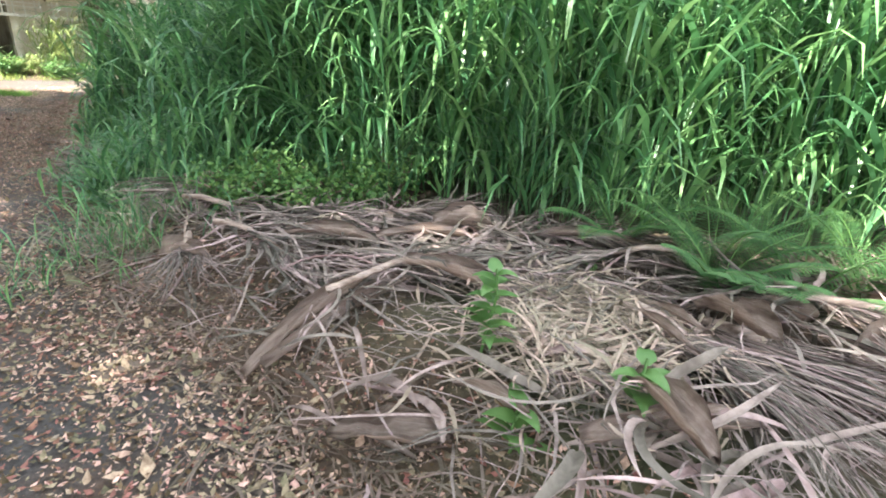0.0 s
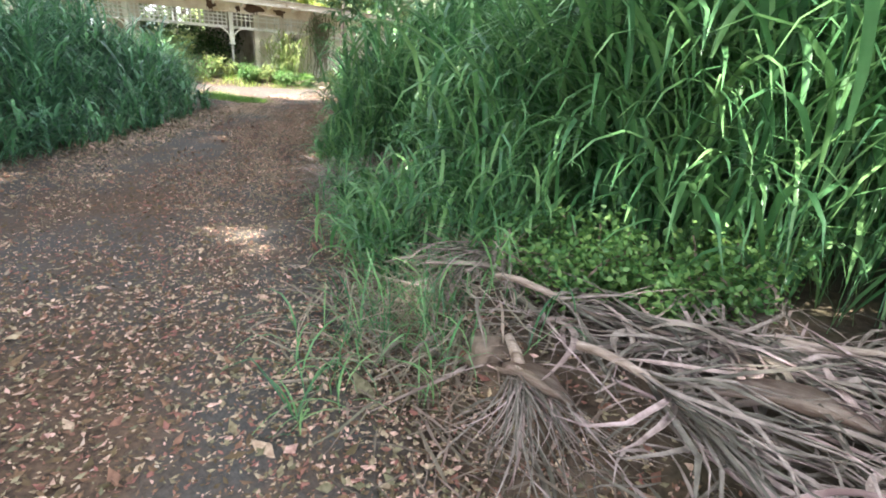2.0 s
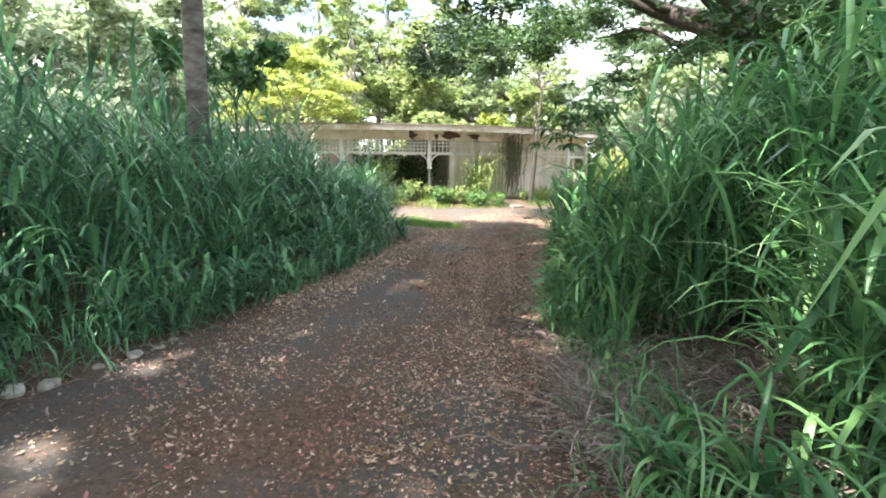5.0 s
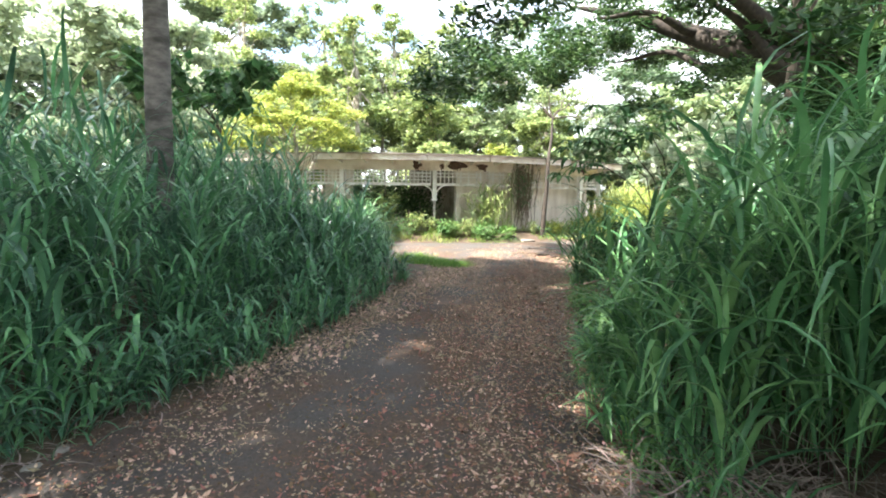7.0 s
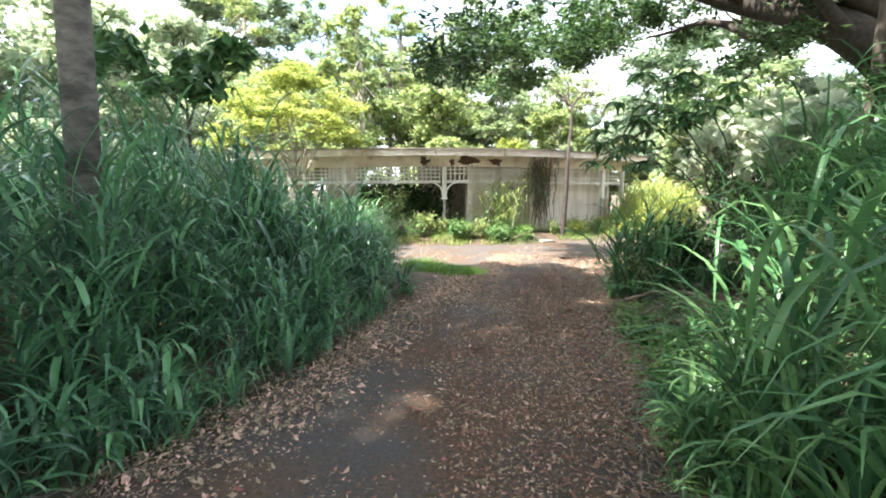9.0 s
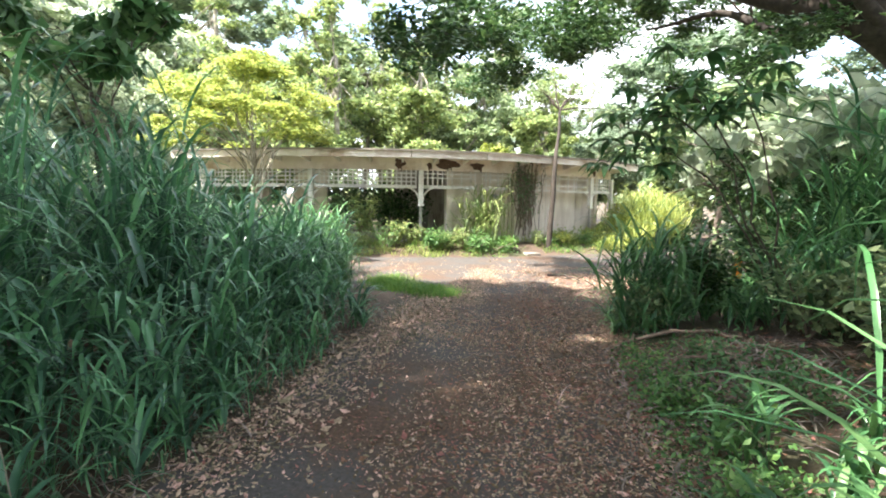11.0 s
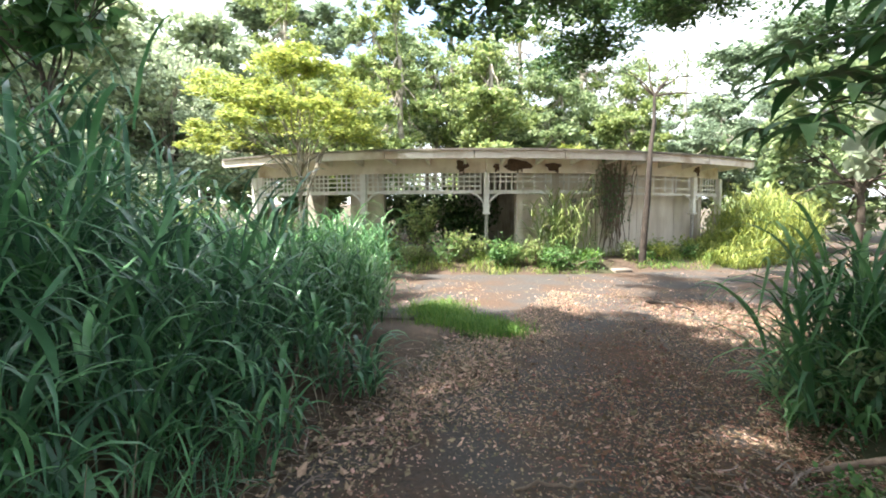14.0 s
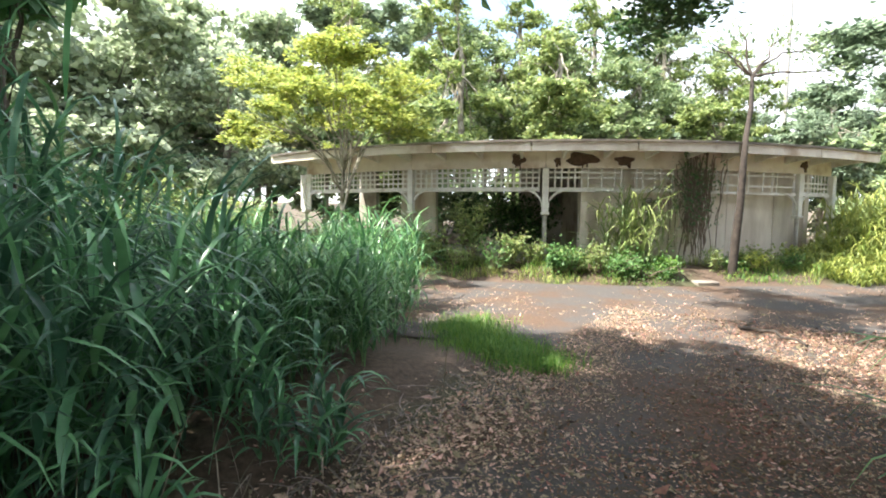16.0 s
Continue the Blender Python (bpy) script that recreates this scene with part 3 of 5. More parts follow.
# edges: low grass, straw
def edge(L, sgn, n, off, spread):
    r = resample(L, n)
    return r[:, 0] + rng.normal(0, spread, n) + sgn[0] * off, r[:, 1] + rng.normal(0, spread, n) + sgn[1] * off
x, y = edge(LEFT[3:-2], (-0.77, -0.64), 260, 0.35, 0.16)
tall_grass("edge_grass", x, y, rng.uniform(0.15, 0.6, len(x)), M_GRASS_B, "low green grass along the track edge", per=4, lean=0.5, width=(0.007, 0.02), fold=None, segs=4)
x, y = edge(RIGHT[5:8], (0.77, 0.64), 170, 0.3, 0.16)
tall_grass("edge_grass", x, y, rng.uniform(0.15, 0.55, len(x)), M_GRASS, "low green grass along the track edge", per=4, lean=0.5, width=(0.007, 0.02), fold=None, segs=4)


def crinkle(V, amp=0.018, f=13.0):
    """Waves in strands that would else lie too straight."""
    return V + amp * np.stack([np.sin(f * V[:, 1] + 5 * V[:, 2] + 3 * np.sin(4 * V[:, 0])), np.sin(f * 1.2 * V[:, 0] + 2 * np.sin(5 * V[:, 1])), 0.7 * np.sin(f * (V[:, 0] + V[:, 1]))], 1)


def straw(name, x, y, L, material, label, lift=0.03, wd=(0.006, 0.016), cat="dry grass"):
    N = len(x)
    b = np.stack([x, y, ground_z(x, y) + rng.uniform(0, lift, N)], 1)
    V = blades(b, rng.uniform(0, 2 * np.pi, N), L, rng.uniform(*wd, N), rng.uniform(0.9, 1.5, N), rng.uniform(1.5, 1.9, N), 4, rng.normal(0, 0.7, N), power=1.0, fold=None)
    V = (crinkle(V[0], 0.012, 15.0), V[1])
    V[0][:, 2] = np.maximum(V[0][:, 2], ground_z(V[0][:, 0], V[0][:, 1]) + 0.008)
    return tagged(piece(name, V, material), label, cat, kind="stuff")


x, y = edge(LEFT[3:], (-0.77, -0.64), 900, 0.08, 0.2)
straw("dry_grass", x, y, rng.uniform(0.1, 0.4, len(x)), M_DEAD, "dry straw and dead blades at the grass foot")
x, y = edge(RIGHT[4:-2], (0.77, 0.64), 1400, 0.08, 0.2)
straw("dry_grass", x, y, rng.uniform(0.1, 0.45, len(x)), M_DEAD, "dry straw and dead blades at the grass foot")


def turf(name, x, y, L, material, label, wd=(0.005, 0.012)):
    N = len(x)
    b = np.stack([x, y, ground_z(x, y)], 1)
    return tagged(piece(name, blades(b, rng.uniform(0, 2 * np.pi, N), L, rng.uniform(*wd, N), rng.uniform(0, 0.5, N), rng.uniform(0.5, 1.7, N), 3, fold=None), material), label, "grass", kind="stuff")


# low grassy spit at the end of the west bank
n = 7500
f = rng.random(n)
px, py = -11.9 - 2.3 * f + rng.normal(0, 0.14, n), 13.45 - 0.15 * f + 0.5 * f * f + rng.normal(0, 0.2 + 0.1 * f, n)
turf("grass_spit", px, py, rng.uniform(0.08, 0.28, n) * (1 - 0.5 * f * (1 - f) * 2), M_TURF, "low bright green grass spit beside the track")
# sunny verge before the building
n = 24000
aa, rr = rng.uniform(-95, 30, n), 14.2 + 1.9 * rng.random(n) ** 0.8
vx, vy = CX + rr * np.cos(np.radians(aa)), CY + rr * np.sin(np.radians(aa))
keep = ~((np.abs(aa + 26.0) < 2.2) & (rr > 14.6)) & (rr < 15.75 + 0.22 * lumps(vx, vy, 1.9, 3.0))
vh = rng.uniform(0.08, 0.40, n) * (1.4 - 0.9 * (rr - 14.2) / 1.9) * np.clip(0.75 + 0.55 * lumps(vx, vy, 2.2, 7.0), 0.25, 1.9)
mix = rng.random(n) < np.clip(0.5 + 0.5 * lumps(vx, vy, 0.9, 1.0), 0.1, 0.9)
turf("verge_grass", vx[keep & mix], vy[keep & mix], vh[keep & mix], M_YGRASS, "sunlit yellow-green grass before the building", (0.008, 0.022))
turf("verge_grass", vx[keep & ~mix], vy[keep & ~mix], vh[keep & ~mix], M_TURF, "green grass before the building", (0.008, 0.022))
n = 1500
aa, rr = rng.uniform(-13, 14, n), rng.uniform(14.2, 16.3, n)
h = rng.uniform(0.5, 2.0, n) * smooth(-14, 1, aa) + 0.25
tall_grass("tall_grass", CX + rr * np.cos(np.radians(aa)), CY + rr * np.sin(np.radians(aa)), h, M_YGRASS, "tall sunlit yellow-green grass at the end of the building", per=4, width=(0.025, 0.05), segs=4, fold=None)


def bush(name, at, r, h, n, size, material, label, aspect=0.5, stems=9, top=0.0):
    g = float(ground_z(at[0], at[1]))
    e = thing(name, (at[0], at[1], g), label, "bush")
    ch, ends = [], []
    for q in range(stems):
        w = rng.uniform(0, 2 * np.pi)
        tip = np.array([math.cos(w) * r * rng.uniform(0.2, 1), math.sin(w) * r * rng.uniform(0.2, 1), h * rng.uniform(0.55, 1.0)])
        P = bend((0, 0, 0), tip, 0.1 * h, 6, 0.02)
        ends.append(P)
        ch.append(tube(P, np.linspace(0.016, 0.005, 6), 5))
    for one in ch:
        piece("stem", one, M_TWIG, e)
    k = rng.integers(0, stems, n)
    f = rng.uniform(0.25, 1.0, n)
    E = np.array(ends)
    i0 = np.minimum((f * 5).astype(int), 4)
    w = (f * 5 - i0)[:, None]
    c = E[k, i0] * (1 - w) + E[k, i0 + 1] * w + rng.normal(0, 0.13 * r + 0.02, (n, 3))
    c[:, 2] = np.maximum(c[:, 2], 0.02)
    piece("foliage", leaves(c, size, aspect, 0.6, 0.15), material, e)
    return e


# bushes at the foot of the building
for a_, r_, bh, bw, n, s, m, lab in [
        (-47.0, 14.7, 1.75, 0.55, 900, 0.13, M_LIGHT, "tall pale-leaved weed bush before the veranda"),
        (-50.5, 14.9, 0.9, 0.6, 600, 0.12, M_LIGHT, "leafy weeds before the veranda"),
        (-53.5, 14.8, 1.0, 0.6, 600, 0.12, M_MID, "leafy weeds before the veranda"),
        (-43.0, 14.9, 1.0, 0.5, 500, 0.12, M_LIGHT, "leafy weeds before the veranda"),
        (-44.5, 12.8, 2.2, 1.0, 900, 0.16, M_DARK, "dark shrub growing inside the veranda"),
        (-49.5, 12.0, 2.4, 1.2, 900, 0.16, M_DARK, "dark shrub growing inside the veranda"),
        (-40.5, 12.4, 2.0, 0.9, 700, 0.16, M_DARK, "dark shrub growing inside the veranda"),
        (-37.5, 15.0, 0.55, 0.8, 800, 0.075, M_WEED, "low green weeds at the building's foot"),
        (-33.5, 15.2, 0.5, 0.9, 900, 0.075, M_WEED, "low green weeds at the building's foot"),
        (-30.5, 15.3, 0.4, 0.8, 800, 0.07, M_WEED, "low green weeds at the building's foot"),
        (-58.5, 15.0, 1.1, 0.8, 700, 0.13, M_MID, "leafy weeds before the veranda"),
        (-63.0, 15.1, 1.2, 0.9, 700, 0.13, M_MID, "leafy weeds before the veranda"),
        (-19.0, 14.9, 0.5, 0.6, 400, 0.10, M_YELLOW, "small yellow-green weeds at the wall"),
        (-11.5, 14.5, 0.5, 0.5, 350, 0.10, M_YELLOW, "small yellow-green weeds at the wall"),
        (-28.8, 15.3, 0.5, 0.4, 350, 0.10, M_TURF, "small bright weeds at the wall")]:
    p = pol(r_, a_)
    bush("weed_bush", (p.x, p.y), bw, bh, n, s, m, lab)
for q in range(30):
    a_ = -64.0 + 1.95 * q + rng.uniform(-0.8, 0.8)
    if abs(a_ + 26) < 2.5:
        continue
    p = pol(rng.uniform(14.5, 15.3), a_)
    bush("weed_bush", (p.x, p.y), rng.uniform(0.3, 0.6), rng.uniform(0.3, 0.95) * (1 if a_ < -30 else 0.6), 420, rng.uniform(0.06, 0.11), (M_LIGHT, M_WEED, M_LIGHT)[q % 3], "leafy green weeds among the grass before the building")
n = 60
aa, rr = rng.normal(-31.0, 1.3, n), rng.normal(14.5, 0.2, n)
tall_grass("tall_grass", CX + rr * np.cos(np.radians(aa)), CY + rr * np.sin(np.radians(aa)), rng.uniform(0.8, 2.1, n), M_LIGHT, "tall reeds leaning on the wall", per=6, width=(0.03, 0.05), segs=4)

for a_, r_ in [(-72, 8.0), (-66, 8.3), (-60, 8.0), (-54, 8.2), (-48, 7.8)]:
    p = pol(r_, a_)
    bush("courtyard_bush", (p.x, p.y), 1.1, 3.0, 700, 0.24, M_MID, "green bush in the courtyard behind the veranda")

for at, bw, bh in [((-26.0, 7.5), 1.6, 2.4), ((-26.8, 10.4), 1.7, 2.8), ((-25.4, 12.3), 1.4, 2.2), ((-24.0, 4.8), 1.7, 2.5), ((-22.4, 8.8), 1.3, 1.9), ((-23.4, 11.4), 1.2, 1.7)]:
    bush("bush", at, bw, bh, 1500, 0.2, M_LIGHT, "sunlit light-green bush beyond the tall grass", 0.5, 14)

# creeper on the pilaster
v0 = pol(14.1, -23.6)
creeper = thing("creeper", (v0.x, v0.y, 0.42), "dark creeper hanging over the pilaster and eave", "vine")
ch, cl = [], []
for q in range(70):
    d = -23.6 + rng.normal(0, 1.3)
    z0, z1 = rng.uniform(-0.1, 1.3), rng.uniform(2.0, 2.95)
    P = bend(tuple(pol(14.14, d, z0) - v0), tuple(pol(14.16, d + rng.normal(0, 0.9), z1) - v0), 0, 7, 0.04)
    ch.append(tube(P, 0.012, 5))
    k = 6 + int(34 * rng.random() ** 2)
    cl.append(P[rng.integers(2, 7, k)] + rng.normal(0, 0.09, (k, 3)))
[piece("vine_stem", one, M_TWIG, creeper) for one in ch]
c = np.concatenate(cl)
c[:, 2] = np.abs(c[:, 2])
piece("foliage", leaves(c, 0.08, 0.6, 0.7, 0.5), M_FERN, creeper)


# ---- trees ----
def tree(name, at, label, trunk, tr, limbs, clumps, leaf, material, bark, flat=0.45, aspect=0.45, droop=0.1, jitter=(1, 1, 0.6), zbase=None):
    """trunk: points from the foot; limbs: how many branches to clump centres; clumps: rows of x, y, z, radius, leaves (from the foot)."""
    g = float(ground_z(at[0], at[1])) if zbase is None else zbase
    e = thing(name, (at[0], at[1], g), label, "tree")
    tp = np.asarray(trunk, float)
    t0 = np.linspace(0, 1, len(tp))
    tt = np.linspace(0, 1, 14)
    S = np.stack([np.interp(tt, t0, tp[:, q]) for q in range(3)], 1)
    S[1:-1, :2] += rng.normal(0, tr * 0.12, (12, 2))
    R = tr * (1 - 0.5 * tt)
    R[0] *= 1.35
    piece("trunk", tube(S, R, 12), bark, e)
    top = S[-1]
    ch = []
    cc = np.asarray(clumps, float)
    for q in range(min(limbs, len(cc))):
        c = cc[q]
        s = S[rng.integers(9, 14)]
        L = np.linalg.norm(c[:3] - s)
        if L > 6.0:
            continue
        ch.append(tube(bend(s, c[:3], L * rng.uniform(0.04, 0.16), 9, L * 0.012), np.linspace(min(tr * 0.36, 0.06), min(tr * 0.07, 0.012), 9), 5))
        for w in range(3):
            d = rng.normal(0, 1, 3) * c[3] * (0.7, 0.7, 0.4)
            m = s * 0.3 + c[:3] * 0.7
            ch.append(tube(bend(m, c[:3] + d, 0, 5, 0.02), np.linspace(min(tr * 0.12, 0.035), 0.008, 5), 4))
    for q in range(0, len(ch), 4):
        piece("limb", merge(ch[q:q + 4]), bark, e)
    pts = []
    for cx_, cy_, cz_, r, n in cc:
        n = int(n)
        k = max(3, n // 26)
        d = rng.normal(0, 1, (k, 3))
        d /= np.linalg.norm(d, axis=1)[:, None]
        twigs = np.array([cx_, cy_, cz_]) + d * (r * rng.uniform(0.3, 1.0, k) ** 0.6)[:, None] * np.array(jitter)
        pts.append(twigs[rng.integers(0, k, n)] + rng.normal(0, 1, (n, 3)) * np.array([0.15, 0.15, 0.07]) * r * 1.3)
    C = np.concatenate(pts)
    piece("crown", leaves(C, leaf, aspect, flat, droop), material, e)
    return e


def dome(n, rx, ry, rz, zc, r, leaves_each, low=-0.3, seed=1):
    g = np.random.default_rng(seed)
    out = []
    while len(out) < n:
        d = g.normal(0, 1, 3)
        d /= np.linalg.norm(d)
        if d[2] < low:
            continue
        f = g.uniform(0.45, 1.0)
        out.append((d[0] * rx * f, d[1] * ry * f, zc + d[2] * rz * f, r * g.uniform(0.7, 1.3), leaves_each))
    return out


# yellow-green tree at the veranda's end
tree("shade_tree", (-20.9, 14.2), "bright yellow-green feathery tree over the eave", [(0, 0, 0), (0.05, 0.1, 1.5), (-0.3, 0.3, 3.2)], 0.075, 22,
     dome(44, 2.7, 2.7, 2.0, 4.1, 0.55, 330, -0.5, 3), 0.15, M_YELLOW, M_PALEBARK, 0.3, 0.42, 0.15, (1, 1, 0.35))
tree("shade_tree", (-20.4, 14.0), "slim pale trunk with yellow-green leaves", [(0, 0, 0), (0.25, 0.0, 1.4), (0.2, 0.6, 3.3)], 0.05, 8,
     [(0.6, 1.2, 4.2, 0.6, 400), (1.0, 1.6, 4.9, 0.6, 400), (0.2, 0.4, 4.6, 0.6, 400)], 0.15, M_YELLOW, M_PALEBARK, 0.3, 0.42, 0.15, (1, 1, 0.35))
# grey-green broadleaf trees beyond the west bank
tree("broadleaf_tree", (-32.8, 10.4), "large grey-green broadleaf tree with pale undersides", [(0, 0, 0), (0.2, 0.1, 2.5), (0, 0, 5.0)], 0.28, 30,
     dome(75, 6.0, 6.0, 5.0, 6.0, 1.1, 400, -0.75, 5), 0.35, M_GREY, M_PALEBARK, 0.6, 0.75, 0.35)
tree("broadleaf_tree", (-36.6, 14.9), "tall grey-green broadleaf tree behind the feathery tree", [(0, 0, 0), (0.2, 0.1, 2.8), (0, 0, 5.5)], 0.26, 24,
     dome(46, 4.0, 4.0, 5.2, 7.4, 1.05, 330, -0.75, 15), 0.34, M_GREY, M_PALEBARK, 0.6, 0.75, 0.35)
tree("broadleaf_tree", (-33.5, 2.5), "large grey-green broadleaf tree with pale undersides", [(0, 0, 0), (0.2, 0.1, 2.5), (0, 0, 4.5)], 0.26, 26,
     dome(55, 5.5, 5.5, 4.6, 5.6, 1.1, 340, -0.75, 6), 0.35, M_GREY, M_PALEBARK, 0.6, 0.75, 0.35)
tree("broadleaf_tree", (-29.2, 12.6), "grey-green tree with a loose crown and pale branches", [(0, 0, 0), (0.1, 0.1, 2.0), (0, 0, 4.0)], 0.15, 18,
     dome(30, 2.8, 2.8, 3.0, 4.2, 0.8, 480, -0.8, 9), 0.2, M_GREY, M_PALEBARK, 0.6, 0.75, 0.35)
tree("broadleaf_tree", (-27.5, 5.5), "smaller grey-green tree among tall grass", [(0, 0, 0), (0.1, 0.1, 1.5), (0, 0, 2.8)], 0.16, 18,
     dome(34, 3.2, 3.2, 2.6, 3.0, 0.8, 560, -0.8, 8), 0.2, M_GREY, M_PALEBARK, 0.6, 0.75, 0.35)
# flat-topped tree far behind
def umbrella(at, h, w, seed, label, n=26):
    g = np.random.default_rng(seed)
    cl = []
    for q in range(n):
        w_, r_ = g.uniform(0, 2 * np.pi), math.sqrt(g.random()) * w
        cl.append((math.cos(w_) * r_, math.sin(w_) * r_, h - 0.10 * r_ * r_ / w * 2 + g.choice([0, -1.6, -2.8], p=[0.6, 0.25, 0.15]), w * 0.24, 280))
    tree("umbrella_tree", at, label, [(0, 0, 0), (0.3, 0.2, h * 0.35), (0, 0, h * 0.62)], 0.35, 22, cl, 0.55, M_FAR, M_PALEBARK, 0.35, 0.5, 0.05, (1, 1, 0.38))
umbrella((-51.9, 27.0), 19.2, 5.6, 11, "tall flat-topped tree far behind the building")
umbrella((-17.5, 50.0), 14.0, 6.5, 13, "tall flat-topped tree beyond the end of the building")
umbrella((-8.0, 47.0), 14.5, 6.5, 14, "tall flat-topped tree beyond the end of the building")
umbrella((-60.0, 30.0), 16.0, 6.5, 12, "tall flat-topped tree far behind the building")
# light trees rising behind the roof
for at, h, w, s, m, lab in [((-28.1, 22.5), 12.0, 2.3, 21, M_LIGHT, "slender light-green tree behind the roof"), ((-30.5, 20.0), 6.2, 2.4, 22, M_MID, "leafy tree behind the roof"),
                            ((-28.0, 28.7), 13.0, 2.6, 23, M_LIGHT, "tall airy light-green tree behind the roof"), ((-27.1, 34.0), 11.5, 2.7, 24, M_MID, "leafy tree behind the roof"),
                            ((-33.0, 26.0), 13.5, 3.4, 25, M_MID, "tall leafy tree behind the roof"), ((-24.5, 32.0), 5.4, 1.7, 26, M_YELLOW, "yellow-green bushy tree behind the roof"),
                            ((-36.0, 33.0), 12.5, 3.8, 27, M_LIGHT, "leafy tree behind the roof"), ((-38.0, 22.0), 12.0, 3.6, 28, M_MID, "leafy tree behind the roof"),
                            ((-32.0, 40.0), 9.5, 3.2, 29, M_MID, "leafy tree behind the roof"), ((-25.0, 27.5), 5.0, 2.0, 30, M_LIGHT, "light-green bushy tree behind the roof"),
                            ((-29.5, 16.5), 7.0, 2.6, 33, M_MID, "leafy tree behind the roof"), ((-34.5, 19.5), 10.5, 3.0, 34, M_LIGHT, "tall leafy tree behind the roof"), ((-30.5, 31.0), 8.4, 2.6, 35, M_MID, "leafy tree behind the roof"),
                            ((-29.5, 36.0), 8.0, 2.8, 36, M_LIGHT, "leafy tree behind the roof"), ((-41.0, 28.0), 12.0, 3.6, 37, M_MID, "tall leafy tree behind the roof"), ((-37.0, 40.0), 11.0, 3.6, 38, M_LIGHT, "tall leafy tree behind the roof"), ((-26.5, 19.0), 5.6, 2.0, 39, M_LIGHT, "light-green bushy tree behind the roof"),
                            ((-25.1, 38.7), 10.0, 2.6, 130, M_LIGHT, "light-green leafy tree behind the roof"), ((-24.0, 24.5), 4.8, 1.6, 31, M_LIGHT, "light-green bushy tree behind the roof"), ((-22.5, 36.5), 5.2, 1.8, 32, M_MID, "leafy tree behind the roof"),
                            ((-31.0, 42.0), 13.6, 3.2, 131, M_LIGHT, "tall light-green tree behind the roof"), ((-34.2, 35.3), 14.2, 3.2, 132, M_LIGHT, "tall light-green tree behind the roof"),
                            ((-23.5, 55.7), 12.5, 5.0, 133, M_FAR, "broad far tree with haze put into its leaf colour")]:
    tree("courtyard_tree", at, lab, [(0, 0, 0), (0.2, 0.1, h * 0.4), (0, 0.1, h * 0.75)], 0.05 + 0.012 * h, 16,
         dome(30, w, w, h * 0.44, h * 0.57, w * 0.32, 250, -0.8, s), 0.29, m, M_PALEBARK, 0.5, 0.5, 0.2)
for at, h, w, s, m in [((-40.2, 21.5), 17.0, 3.2, 141, M_LIGHT), ((-39.4, 27.9), 18.0, 3.4, 142, M_MID), ((-36.2, 32.6), 17.5, 3.2, 143, M_LIGHT), ((-33.4, 37.0), 18.5, 3.4, 144, M_LIGHT), ((-30.5, 40.6), 17.5, 3.4, 145, M_MID), ((-41.5, 16.5), 14.0, 3.4, 146, M_MID), ((-28.0, 43.5), 13.0, 3.6, 147, M_LIGHT), ((-31.5, 33.0), 13.0, 2.6, 148, M_MID), ((-33.0, 28.5), 12.0, 2.6, 149, M_LIGHT), ((-22.0, 44.0), 9.0, 3.4, 150, M_FAR), ((-17.0, 49.0), 8.5, 3.6, 151, M_FAR)]:
    tree("courtyard_tree", at, "tall airy green tree with a slim pale trunk behind the roof", [(0, 0, 0), (0.25, 0.1, h * 0.45), (0, 0.2, h * 0.85)], 0.06 + 0.01 * h, 22,
         dome(34, w, w, h * 0.40, h * 0.62, w * 0.27, 270, -0.9, s), 0.3, m, M_PALEBARK, 0.5, 0.45, 0.2, (1, 1, 0.45))
# far woods and hill to the north-east
for at, h, w, s in [((-30, 63), 12.5, 6.5, 41), ((-22, 58), 9.0, 6.0, 42), ((-14, 60), 11.0, 7.0, 43), ((-6, 55), 11.0, 7.0, 44), ((3, 50), 11, 7, 45), ((-40, 62), 11.0, 7.0, 46), ((12, 44), 11, 7, 47), ((-48, 50), 12, 7, 48)]:
    umbrella(at, h, w, s, "spreading green tree in the distance", 20)
for at, s in [((-12.3, 33.5), 50), ((-20, 47), 51), ((-13, 46), 52), ((-6, 42), 53), ((1, 37), 54), ((7, 32), 55), ((-26, 49), 56), ((10, 24), 57), ((10, 15), 58), ((-38, 10), 59), ((-42, 17), 60), ((-30, -6), 61), ((-22, -8), 62), ((-46, 24), 63)]:
    tree("broadleaf_tree", at, "dense green tree at the edge of the clearing", [(0, 0, 0), (0.2, 0.1, 1.5), (0, 0, 3.0)], 0.2, 12,
         dome(30, 4.6, 4.6, 4.4, 4.0, 1.1, 240, -0.85, s), 0.4, M_MID, M_BARK, 0.55, 0.6, 0.25)

